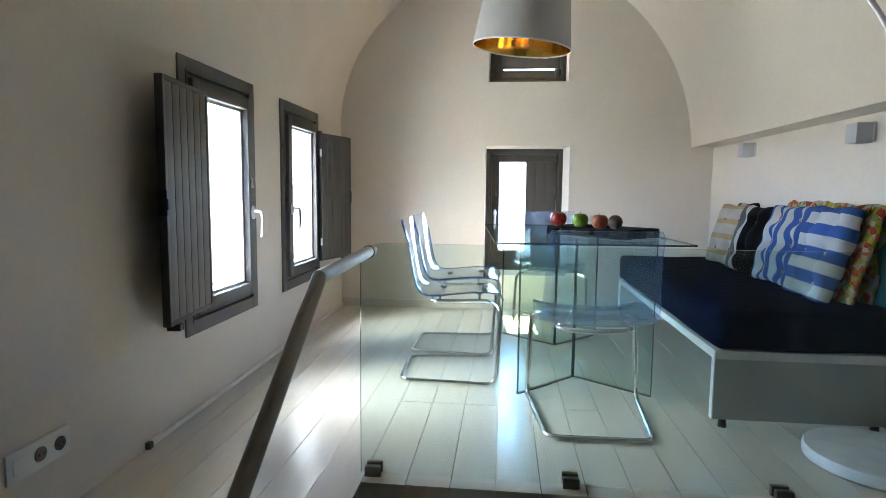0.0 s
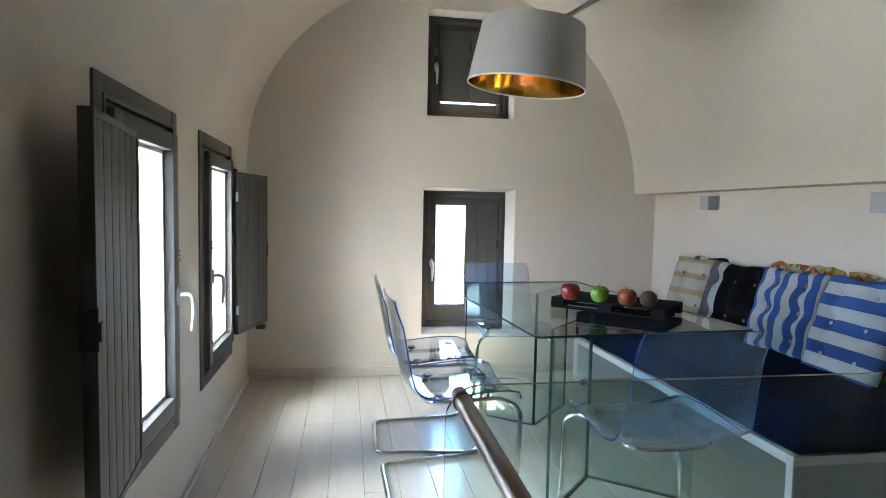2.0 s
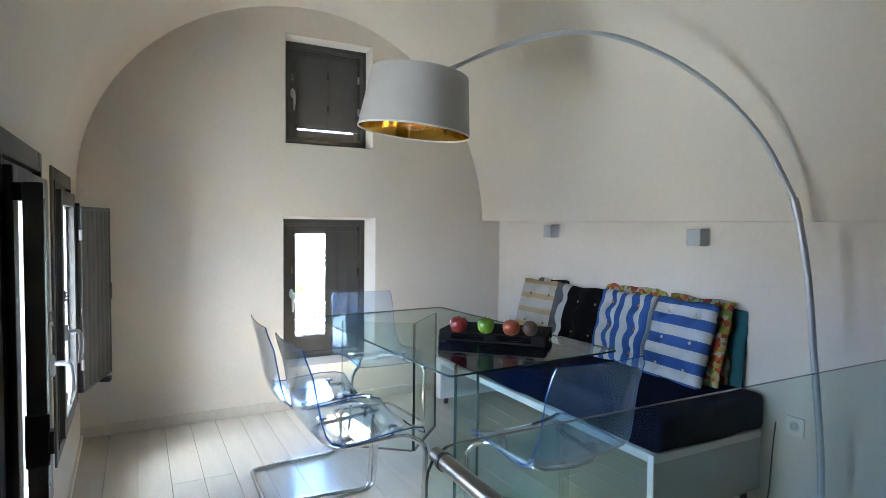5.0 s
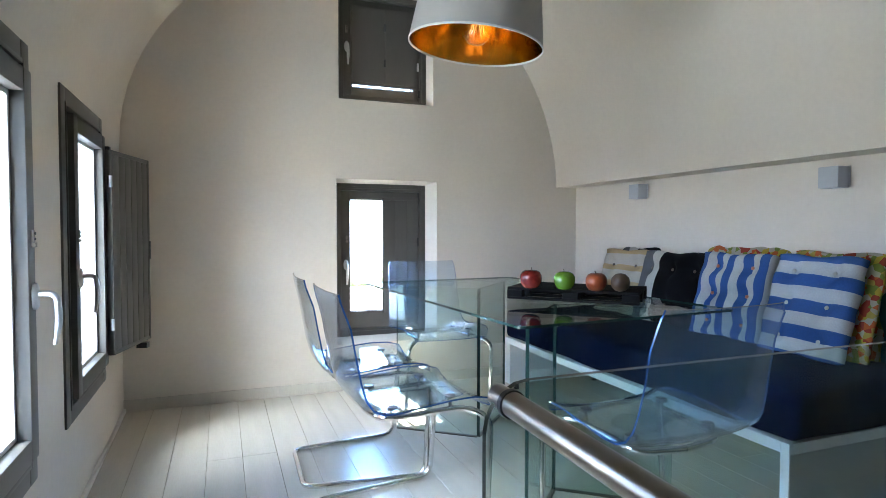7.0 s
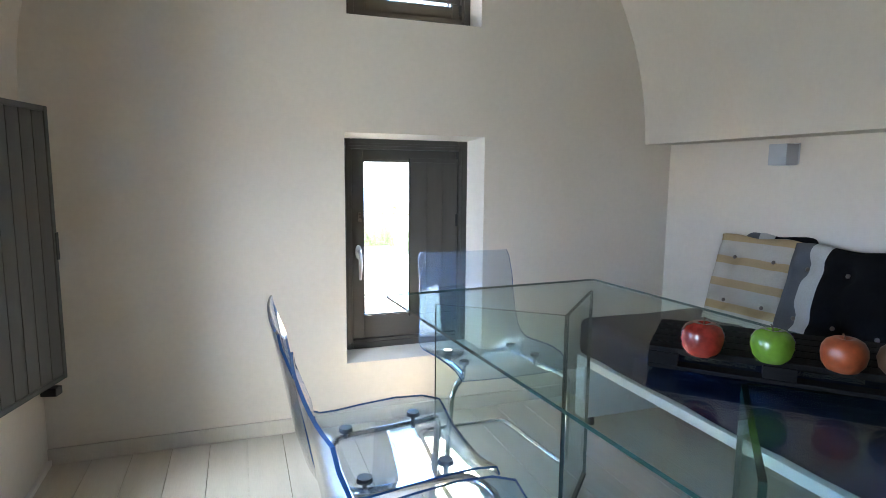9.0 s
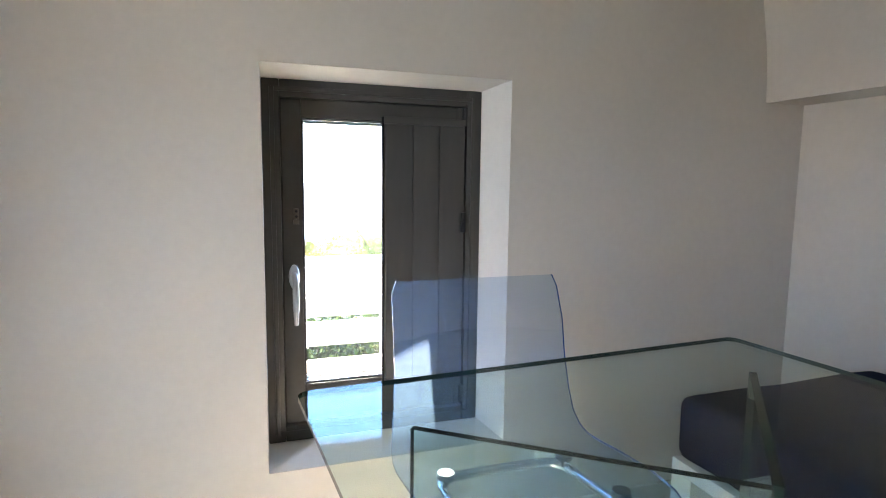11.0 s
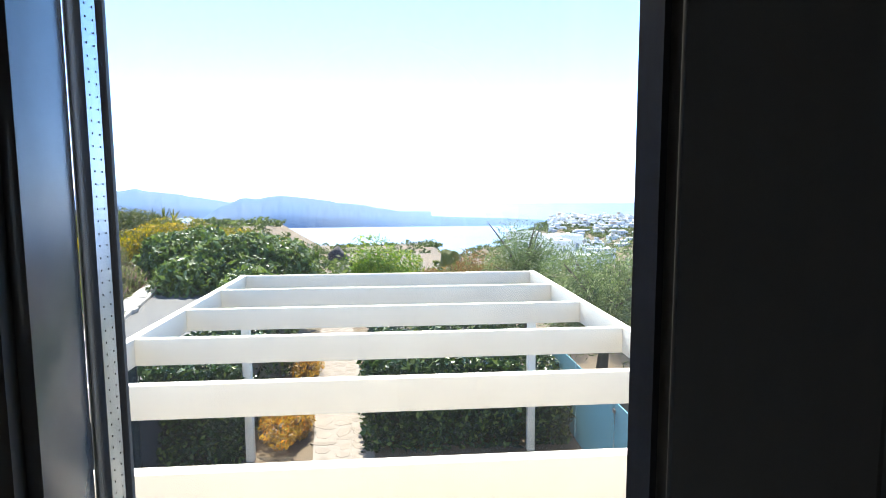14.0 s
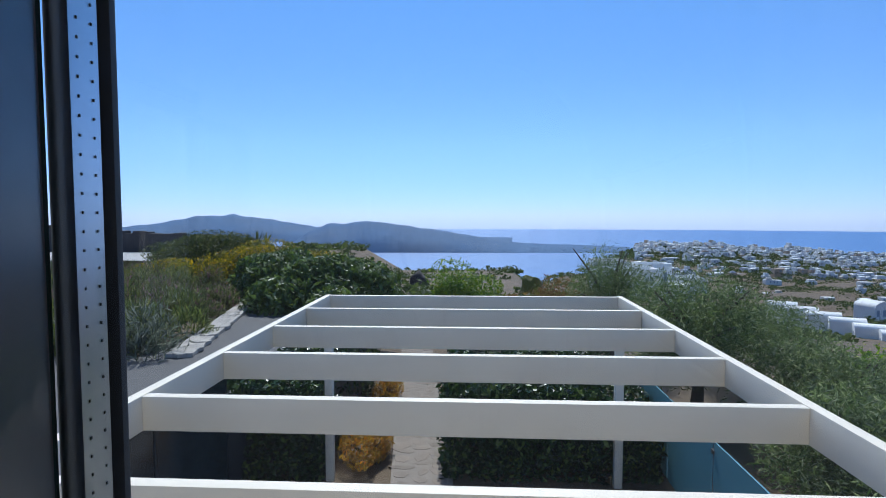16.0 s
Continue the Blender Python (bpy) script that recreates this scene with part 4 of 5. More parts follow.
# ---- arc lamp ----
PB = Vector((1.498, 2.31, 0))
DIR = Vector((-1.323, 1.07, 0)).normalized()
al = thing("arc_floor_lamp", Matrix.Translation(PB), "arched metal floor lamp with grey cloth shade and marble base", "lamp")
bm = bmesh.new()
rings = lathe(bm, [(0.20, 0.0), (0.222, 0.004), (0.23, 0.012), (0.23, 0.042), (0.224, 0.05), (0.20, 0.053), (0.02, 0.053)], 48)
bmesh.ops.translate(bm, vec=(-0.09, 0.10, 0), verts=bm.verts)
bm.faces.new(rings[0])
bm.faces.new(rings[-1])
part("base", bm, MARBLE, al, "round white marble base", 40)
ARC = [(0.0, 0.05), (0.01, 0.35), (0.048, 0.743), (0.086, 1.104), (0.134, 1.362), (0.182, 1.485), (0.29, 1.678), (0.461, 1.866), (0.68, 2.015), (0.905, 2.104), (1.138, 2.115), (1.381, 2.058), (1.57, 1.985), (1.66, 1.955), (1.70, 1.945)]


def smooth_line(pts, n=6):
    out = []
    p = [pts[0]] + list(pts) + [pts[-1]]
    for i in range(1, len(p) - 2):
        for k in range(n):
            t = k / n
            a, b, c, d = (Vector((*q, 0)) for q in p[i - 1:i + 3])
            out.append(0.5 * ((2 * b) + (c - a) * t + (2 * a - 5 * b + 4 * c - d) * t * t + (3 * b - a - 3 * c + d) * t ** 3))
    return out + [Vector((*pts[-1], 0))]


sl = [DIR * q.x + Vector((0, 0, q.y)) for q in smooth_line(ARC)]
k = 24
bm = bmesh.new()
tube(bm, sl[:k + 2], 0.0135, 14)
part("lower_pole", bm, POLE_GREY, al, "", 40)
bm = bmesh.new()
tube(bm, sl[k:], 0.0105, 14)
part("upper_pole", bm, POLE_GREY, al, "", 40)
bm = bmesh.new()
tube(bm, sl[k - 1:k + 3], 0.0165, 14)
part("joint", bm, POLE_GREY, al, "", 40)
SB, ST = Vector((0.137, 3.376, 1.704)), Vector((0.164, 3.362, 1.995))
axis = (ST - SB).normalized()
SM = Matrix.Translation(SB - PB) @ axis.to_track_quat("Z", "Y").to_matrix().to_4x4()
bm = bmesh.new()
lathe(bm, [(0.2535, 0.0), (0.2185, 0.258), (0.2165, 0.258), (0.2525, 0.0)], 64, True)
part("shade", bm, SHADE_CLOTH, al, "pale grey cloth drum shade", 40, SM)
bm = bmesh.new()
lathe(bm, [(0.2515, 0.003), (0.2158, 0.256)], 64)
part("lining", bm, GOLD, al, "shiny gold lining", 60, SM)
bm = bmesh.new()
lathe(bm, [(0.2545, -0.003), (0.2545, 0.004), (0.2508, 0.004), (0.2508, -0.003)], 64, True)
part("rim", bm, WHITE_TRIM, al, "white rim", 60, SM)
bm = bmesh.new()
for a in range(3):
    q = radians(120 * a + 20)
    tube(bm, [(0, 0, 0.24), (0.216 * math.cos(q), 0.216 * math.sin(q), 0.25)], 0.003, 6)
part("spider", bm, BRASS, al, "", 40, SM)
bm = bmesh.new()
rings = lathe(bm, [(0.012, 0.15), (0.022, 0.16), (0.022, 0.22), (0.014, 0.23), (0.014, 0.262)], 20)
bm.faces.new(rings[0])
bm.faces.new(rings[-1])
bulb_holder = part("bulb_holder", bm, BRASS, al, "brass lamp holder", 40, SM)
bm = bmesh.new()
rings = lathe(bm, [(0.004, 0.006), (0.03, 0.011), (0.052, 0.032), (0.061, 0.064), (0.052, 0.100), (0.03, 0.135), (0.018, 0.152), (0.017, 0.16)], 28)
bm.faces.new(rings[0])
bulb = part("bulb", bm, BULB_GLASS, al, "clear globe filament bulb", 80, SM)
bm = bmesh.new()
for a in range(6):
    q, w = radians(60 * a), radians(60 * a + 60)
    tube(bm, [(0.012 * math.cos(q), 0.012 * math.sin(q), 0.125), (0.028 * math.cos((q + w) / 2), 0.028 * math.sin((q + w) / 2), 0.045)], 0.0011, 5)
part("filament", bm, FILAMENT, bulb, "glowing orange filament")

# ---- outdoors ----
BEAM = surf("pergola_paint", (0.80, 0.72, 0.585), 0.55, 0.06, 3, 50, 0.08)
STONE = surf("path_stone", (0.22, 0.18, 0.145), 0.9, 0.25, 4, 40, 0.4, rand=0.15)
SOIL = surf("dry_soil", (0.20, 0.13, 0.085), 0.95, 0.3, 2, 30, 0.5)
GROUND = surf("hillside", (0.115, 0.078, 0.042), 0.95, 0.4, 0.25, 3.0, 0.2)
ROAD = surf("asphalt", (0.105, 0.10, 0.098), 0.9, 0.2, 1.2, 40, 0.2)
SEA = surf("sea_water", (0.06, 0.17, 0.40), 0.45, 0.12, 0.02, 0.3, 0.15, dist=0.3)
# the blue here is distance haze painted into the rock's base colour
ISLAND_HAZED = surf("hazed_island", (0.05, 0.115, 0.23), 0.95, 0.2, 0.008, 0.05, 0.3)
WHITEWASH = surf("whitewash", (0.84, 0.83, 0.80), 0.85, 0.06, 0.3, 3, 0.1, rand=0.06)
HOUSE_GREY = surf("house_shade_blue", (0.30, 0.34, 0.40), 0.85, 0.1, 0.3, 3, 0.1, rand=0.1)
DARK_CEMENT = surf("dark_cement", (0.035, 0.036, 0.04), 0.6, 0.2, 4, 50, 0.2)
KERB_STONE = surf("kerb_stone", (0.37, 0.34, 0.30), 0.9, 0.2, 5, 50, 0.4, rand=0.12)
CEMENT_PALE = surf("pale_mortar", (0.24, 0.205, 0.17), 0.95, 0.2, 5, 60, 0.4)
DARK_GLASS = surf("dark_glass", (0.02, 0.03, 0.035), 0.12, 0.2, 5, 40, 0.0)
TEAL_GLASS = surf("teal_frosted_glass", (0.14, 0.30, 0.34), 0.25, 0.12, 1.5, 30, 0.02)

# pergola
PX0, PX1, PZ, BH = -1.59, 1.724, -0.013, 0.18
per = thing("pergola", Matrix.Translation((0, 0, -2.2)), "white painted flat pergola with level beams over the terrace", "pergola")
Z = PZ + 2.2
for x in (PX0, PX1):
    part("side_beam", boxes((x - 0.03, x + 0.03, 5.23, 11.54, Z - BH, Z), bevel=0.004), BEAM, per, "", 40)
for i in range(7):
    y = 11.51 - 0.932 * i
    part("beam", boxes((PX0 + 0.031, PX1 - 0.031, y - 0.03, y + 0.03, Z - BH + 0.002, Z - 0.003), bevel=0.004), BEAM, per, "", 40)
for x in (PX0, PX1):
    part("post", boxes((x - 0.045, x + 0.045, 11.46, 11.55, 0, Z - BH - 0.001), bevel=0.004), BEAM, per, "", 40)

# ground
def ground_z(x, y):
    d = max(0.0, y - 17)
    mid = -2.2 - 0.08 * d
    right = -2.2 - 0.125 * min(d, 120) - 0.10 * max(0.0, min(x - 3.5, 40)) + 0.001 * max(0.0, d - 160)
    left = -1.25 - 0.022 * d - 0.0002 * d * d
    w = min(1.0, max(0.0, (x - 0.05 * d - 2) / 6))
    v = min(1.0, max(0.0, (-x - 2.6 - 0.16 * d) / 4)) if d > 0 else (1.0 if x < -2.6 else 0.0)
    if d > 100:
        right -= max(0.0, x / (d + 12) - 0.36) * 0.062 * d * min(1.0, (d - 100) / 200) + 0.015 * (min(d, 545) - 100) + 0.3 * max(0.0, d - 545)
    z = mid * (1 - w) + right * w
    z = z * (1 - v) + left * v
    z += 0.012 * min(d, 150 + 0.4 * d) * noise.noise(Vector((x * 0.05, y * 0.05, 0)))
    cliff = 150 + 2.6 * max(0.0, x)
    if y > cliff:
        z -= (y - cliff) * 1.2
    return max(-62.0, z)


ys = [5.25, 7, 9, 11, 12, 13, 14, 15, 16, 17, 18, 19, 20, 22, 24, 27, 30, 34, 38, 44, 50, 58, 66, 76, 88, 100, 115, 130, 145, 160, 175, 190, 210, 240, 280, 330, 380, 440, 520, 620, 760, 900]
xs = [-3000, -800, -300, -180, -120, -80, -50, -35, -25, -18, -14, -10, -8, -6, -5, -4, -3, -2.62, -2.58, -2, -1, 0, 1, 2, 3, 4, 5, 6, 8, 10, 13, 17, 22, 28, 36, 46, 60, 80, 105, 140, 180, 230, 300, 380, 480, 600, 900]
bm = bmesh.new()
gv = [[bm.verts.new((x, y, ground_z(x, y))) for x in xs] for y in ys]
for a, b in zip(gv, gv[1:]):
    for k in range(len(xs) - 1):
        bm.faces.new((a[k], a[k + 1], b[k + 1], b[k]))
solid("ground", bm, GROUND, "dry brown hillside falling towards the sea", "ground", kind="structure", smooth=60)
bm = bmesh.new()
sv = [bm.verts.new((2720 * math.sin(radians(a)), 2720 * math.cos(radians(a)), -60)) for a in range(-70, 71, 5)]
sv = [bm.verts.new((-2600, 60, -60)), *sv, bm.verts.new((2600, 60, -60))]
bm.faces.new(sv[::-1])
solid("water", bm, SEA, "blue sea reaching the horizon", "sea", kind="structure")


# far islands: ridge heights at even steps of bearing, sloping down to the water
def island(name, a0, a1, dist, heights, depth, mat, label):
    bm = bmesh.new()
    n = (len(heights) - 1) * 16
    rows = []
    for i in range(n + 1):
        u = i / n * (len(heights) - 1)
        k = min(int(u), len(heights) - 2)
        h = heights[k] * (1 - u + k) + heights[k + 1] * (u - k)
        a = a0 + (a1 - a0) * i / n
        row = []
        for q in range(9):
            t = q / 8
            d = dist + depth * t
            rough = (noise.noise(Vector((a * 90, t * 6, 1))) + 0.5 * noise.noise(Vector((a * 260, t * 14, 4)))) * 0.10 * h
            z = -60.5 + (h + rough * math.sin(math.pi * min(1, t * 1.2)) + t ** 4 * h * (0.06 * noise.noise(Vector((a * 45, 0, 8))) + 0.018 * noise.noise(Vector((a * 190, 0, 5))))) * (t ** 0.55)
            row.append(bm.verts.new((d * a, 5 + d, z)))
        row.append(bm.verts.new(((dist + depth * 1.6) * a, 5 + dist + depth * 1.6, -62)))
        rows.append(row)
    for a, b in zip(rows, rows[1:]):
        for k in range(len(a) - 1):
            bm.faces.new((a[k], b[k], b[k + 1], a[k + 1]))
    solid(name, bm, mat, label, "island", smooth=70, kind="structure")


island("backdrop_island", -0.92, 0.06, 1350, [10, 14, 20, 25, 32, 43, 63, 67, 53, 34, 25, 18, 10, 5, 2], 250, ISLAND_HAZED, "long island across the bay, coloured blue for haze")
island("backdrop_cape", -0.335, 0.26, 960, [3, 30, 47, 48.5, 53, 49, 43.5, 38.5, 33, 26.5, 19, 13, 10, 8.5, 7.5, 6, 4.5, 2], 150, ISLAND_HAZED, "nearer cape with a sloping crest, coloured blue for haze")

# village on the far ridge
rg = random.Random(11)
vv, vf = [], []


def block(x0, x1, y0, y1, z0, z1):
    k = len(vv)
    vv.extend((x, y, z) for z in (z0, z1) for x, y in ((x0, y0), (x1, y0), (x1, y1), (x0, y1)))
    vf.extend(tuple(k + i for i in f) for f in ((0, 1, 5, 4), (1, 2, 6, 5), (2, 3, 7, 6), (3, 0, 4, 7), (4, 5, 6, 7)))


def cube_house(x, y, w, dp, h):
    """White cube with, at times, an upper room, and dark openings on the side towards the bay."""
    z = ground_z(x, y)
    block(x - w / 2, x + w / 2, y - dp / 2, y + dp / 2, z - 3, z + h)
    top = z + h
    if rg.random() < 0.45:
        block(x - w * rg.uniform(0.2, 0.4), x + w * rg.uniform(0.1, 0.4), y - dp / 3, y + dp / 3, top - 0.2, top + h * rg.uniform(0.3, 0.8))
    for q in range(rg.choice((1, 2, 3))):
        wx = x + w * rg.uniform(-0.4, 0.3)
        k = len(vf)
        block(wx, wx + 0.13 * w, y - dp / 2 - 0.06, y - dp / 2 + 0.05, z + 0.25 * h, z + 0.72 * h)
        openings.update(range(k, len(vf)))


openings = set()
count = 0
while count < 1000:
    d = rg.uniform(400, 556)
    u = 0.27 + 0.42 * rg.random() ** 1.5
    if ground_z(u * d, 5 + d) < -46 or rg.random() < (556 - d) / 170:
        continue
    count += 1
    cube_house(u * d, 5 + d, d * rg.uniform(0.004, 0.010), d * rg.uniform(0.005, 0.011), d * rg.uniform(0.0035, 0.0065))
while count < 1480:
    d = rg.uniform(150, 480)
    u = rg.uniform(0.27, 0.85)
    if ground_z(u * d, 5 + d) < -46 or (d < 230 and rg.random() < 0.75):
        continue
    count += 1
    s0 = rg.uniform(0.5, 1.0) * (1.3 + 0.0035 * d)
    cube_house(u * d, 5 + d, s0 * rg.uniform(1.2, 2.6), s0 * 1.5, s0 * rg.uniform(0.7, 1.1))
me = bpy.data.meshes.new("far_village")
me.from_pydata(vv, [], vf)
VILLAGE, vn, vlk, vb = nodes_of("village_paint")
vg, vr = vn.new("ShaderNodeNewGeometry"), vn.new("ShaderNodeValToRGB")
vr.color_ramp.interpolation = "CONSTANT"
ve = vr.color_ramp.elements
ve[0].color, ve[1].color, ve[1].position = (0.74, 0.74, 0.73, 1), (0.62, 0.58, 0.50, 1), 0.55
for at, tone in ((0.68, (0.50, 0.52, 0.55, 1)), (0.80, (0.44, 0.34, 0.25, 1)), (0.88, (0.70, 0.68, 0.64, 1))):
    ve.new(at).color = tone
vlk.new(vg.outputs["Random Per Island"], vr.inputs["Fac"])
vlk.new(vr.outputs["Color"], vb.inputs["Base Color"])
vb.inputs["Roughness"].default_value = 0.9
me.materials.append(VILLAGE)
me.materials.append(HOUSE_GREY)
for k in openings:
    me.polygons[k].material_index = 1
tagged(new("far_village", me), "white cube houses crowding a far ridge", "village", kind="stuff")


def vault_house(x, y, z, w, dp, h, turn, label, windows=2):
    """White house with a barrel roof, door and windows on its front."""
    ho = thing("vaulted_house", pose(x, y, z, 0, 0, turn), label, "house", "white vaulted houses on the slope")
    part("wall", boxes((-w / 2, w / 2, -dp / 2, dp / 2, -4.0, h)), WHITEWASH, ho)
    bm = bmesh.new()
    arc = [(-w / 2 * math.cos(math.pi * k / 12), 0.22 * w * math.sin(math.pi * k / 12)) for k in range(13)]
    f = [bm.verts.new((a, -dp / 2 - 0.05, h + b)) for a, b in arc]
    g = [bm.verts.new((a, dp / 2 + 0.05, h + b)) for a, b in arc]
    bm.faces.new(f)
    bm.faces.new(g[::-1])
    for i in range(13):
        j = (i + 1) % 13
        bm.faces.new((f[i], f[j], g[j], g[i]))
    part("roof", bm, WHITEWASH, ho, "white barrel roof", 40)
    for i in range(windows):
        wx = -w / 2 + w * (i + 0.5) / windows
        part("window", boxes((wx - 0.35, wx + 0.35, -dp / 2 - 0.03, -dp / 2 + 0.05, h - 1.7, h - 0.5)), HOUSE_GREY, ho)


for i in range(6):
    vault_house(40.6 + 1.05 * i, 84 - 2.9 * i, -14.0 - 0.22 * i, 1.9, 3.6, 3.1, -115, "white barrel-roofed house in a stepped row", 1)
vault_house(73, 115, -17.9, 4.6, 4.0, 2.2, 20, "grey-blue house with a shallow roof beside the row", 3)
for x, y, w, h in ((38, 176, 9, 9), (46, 178, 13, 6.5), (41, 166, 8, 4.5), (54, 190, 12, 7.5), (64, 184, 9, 4.5), (52, 160, 8, 4)):
    z = ground_z(x, y)
    ho = thing("flat_roofed_house", pose(x, y, z), "white flat-roofed houses on the near ridge", "house", "white houses on the ridge")
    part("wall", boxes((-w / 2, w / 2, -4, 4, -2, h)), WHITEWASH, ho)
    part("parapet", frame_bm(-w / 2, w / 2, -4, 4, 0.3, h, h + 0.6, 0), WHITEWASH, ho, "", None, Matrix(((1, 0, 0, 0), (0, 0, -1, 0), (0, 1, 0, 0), (0, 0, 0, 1))))
    for i in range(3):
        part("window", boxes((-w / 3 + i * w / 3 - 0.5, -w / 3 + i * w / 3 + 0.5, -4.05, -3.95, h * 0.35, h * 0.75)), HOUSE_GREY, ho)

# road, terrace paving, kerb, fences
bm = bmesh.new()
for a, b in zip(range(5, 15), range(6, 16)):
    x1 = -2.66
    x0 = -30
    q = [(x0, a + 0.3, -1.244), (x1, a + 0.3, -1.244), (x1, b + 0.3, -1.244), (x0, b + 0.3, -1.244)]
    if b < 14:
        bm.faces.new([bm.verts.new(p) for p in q])
for a in range(13, 24):
    bm.faces.new([bm.verts.new(p) for p in ((-5.0 - 0.06 * (a - 13), a + 0.3, -1.243), (-2.7, a + 0.3, -1.243), (-2.7, a + 1.3, -1.243 - (0.03 if a > 16 else 0)), (-5.06 - 0.06 * (a - 13), a + 1.3, -1.243 - (0.03 if a > 16 else 0)))])
solid("road", bm, ROAD, "grey asphalt lane beside the garden", "road", kind="structure")
solid("retaining_wall", boxes((-2.66, -2.56, 5.3, 17, -2.25, -1.2), bevel=0.01), DARK_CEMENT, "dark grey wall holding the lane above the terrace", "wall", kind="structure")
pav = thing("pavement_terrace", Matrix.Translation((0, 0, -2.2)), "grey stone paved terrace under the pergola", "pavement", kind="structure")
PAVE = surf("terrace_slab", (0.06, 0.06, 0.066), 0.55, 0.15, 3, 40, 0.15, rand=0.12)
slab = finish(boxes((0.004, 0.596, 0.004, 0.596, 0, 0.02), bevel=0.003), "paving_slab", PAVE)
for i in range(8):
    for j in range(10):
        p = new("paving_slab", slab)
        p.parent = pav
        p.location = (-2.5 + 0.6 * i, 5.35 + 0.6 * j, 0.003)
rk = random.Random(5)
path = thing("pavement_path", Matrix.Translation((0, 0, -2.2)), "flat stone garden path leading away from the terrace", "pavement", kind="structure")
part("bed", boxes((-0.36, 0.36, 0, 9, -0.05, 0.022)), CEMENT_PALE, path, "", None, pose(-0.5, 11.35, 0, 0, 0, 6.5))
stones = []
for q in range(6):
    bm = bmesh.new()
    m = rk.randint(6, 8)
    ring = [(0.155 * (0.8 + 0.3 * rk.random()) * math.cos(2 * math.pi * k / m), 0.13 * (0.8 + 0.3 * rk.random()) * math.sin(2 * math.pi * k / m)) for k in range(m)]
    lo = [bm.verts.new((a, b, 0)) for a, b in ring]
    mid = [bm.verts.new((a, b, 0.026)) for a, b in ring]
    hi = [bm.verts.new((a * 0.92, b * 0.92, 0.032)) for a, b in ring]
    bm.faces.new(hi)
    for u, v in ((lo, mid), (mid, hi)):
        for k in range(m):
            bm.faces.new((u[k], u[(k + 1) % m], v[(k + 1) % m], v[k]))
    stones.append(finish(bm, "stone", STONE))
for j in range(40):
    for i in range(3):
        p = new("stone", rk.choice(stones))
        p.parent = path
        yy = 0.10 + j * 0.22 + 0.07 * (i % 2)
        xx = -0.22 + 0.22 * i + rk.uniform(-0.03, 0.03)
        p.matrix_basis = pose(-0.5, 11.35, 0, 0, 0, 6.5) @ pose(xx, yy + rk.uniform(-0.05, 0.05), 0.008, 0, 0, rk.uniform(0, 360)) @ Matrix.Diagonal((rk.uniform(0.5, 1.1), rk.uniform(0.45, 0.95), rk.uniform(0.50, 0.62), 1))
kerb = thing("pavement_kerb", Matrix.Translation((0, 0, -1.25)), "pale rough stone kerb along the lavender bed", "pavement", kind="structure")
kerb_stones = []
for me in stones:
    me = me.copy()
    me.materials[0] = KERB_STONE
    kerb_stones.append(me)
part("bed", boxes((-0.20, 0.20, 0, 8.7, -0.02, 0.075), bevel=0.02), KERB_STONE, kerb, "", None, pose(-4.38, 13.35, 0, 0, 0, 11.3))
for j in range(34):
    p = new("stone", rk.choice(kerb_stones))
    p.parent = kerb
    p.matrix_basis = pose(-4.38 - 0.05 * j + rk.uniform(-0.05, 0.05), 13.5 + 0.25 * j, 0.02, rk.uniform(-5, 5), rk.uniform(-5, 5), rk.uniform(0, 360)) @ Matrix.Diagonal((rk.uniform(1.0, 1.5), rk.uniform(1.0, 1.5), rk.uniform(1.2, 2.4), 1))
fe = thing("dark_glass_fence", Matrix.Translation((-2.53, 5.4, -2.2)), "tall dark glass screen along the terrace edge", "fence")
for i in range(4):
    part("panel", boxes((-0.008, 0.008, 0.012 + 1.36 * i, 1.348 + 1.36 * i, 0.03, 1.41), bevel=0.002), DARK_GLASS, fe)
for i in range(5):
    part("post", boxes((-0.014, 0.014, 1.36 * i - 0.01, 1.36 * i + 0.01, 0, 1.41), bevel=0.003), BLACK, fe)
fe = thing("frosted_glass_fence", Matrix.Translation((2.33, 5.4, -2.2)), "blue-green frosted glass screen at the terrace side", "fence")
for i in range(6):
    part("panel", boxes((-0.008, 0.008, 0.02 + 1.25 * i, 1.22 + 1.25 * i, 0.05, 1.0), bevel=0.002), TEAL_GLASS, fe)
    part("clip", boxes((-0.02, 0.02, 1.20 + 1.25 * i, 1.26 + 1.25 * i, 0.88, 0.92), bevel=0.003), STEEL, fe)


# ---- plants ----
def leaf_mat(name, dark, light, tip=None, rough=0.55, thru=0.45):
    m, n, l, b = nodes_of(name)
    ge, ramp = n.new("ShaderNodeNewGeometry"), n.new("ShaderNodeValToRGB")
    els = ramp.color_ramp.elements
    els[0].color, els[1].color = (*dark, 1), (*light, 1)
    if tip:
        els[1].position = 0.78
        e = els.new(0.9)
        e.color = (*tip, 1)
    l.new(ge.outputs["Random Per Island"], ramp.inputs["Fac"])
    l.new(ramp.outputs["Color"], b.inputs["Base Color"])
    b.inputs["Roughness"].default_value = rough
    b.inputs["Specular IOR Level"].default_value = 0.3
    tl, mx, br = n.new("ShaderNodeBsdfTranslucent"), n.new("ShaderNodeMixShader"), n.new("ShaderNodeHueSaturation")
    br.inputs["Value"].default_value, br.inputs["Saturation"].default_value = 1.7, 1.15
    l.new(ramp.outputs["Color"], br.inputs["Color"])
    l.new(br.outputs["Color"], tl.inputs["Color"])
    mx.inputs["Fac"].default_value = thru
    l.new(b.outputs["BSDF"], mx.inputs[1])
    l.new(tl.outputs["BSDF"], mx.inputs[2])
    l.new(mx.outputs["Shader"], n["Material Output"].inputs["Surface"])
    return m


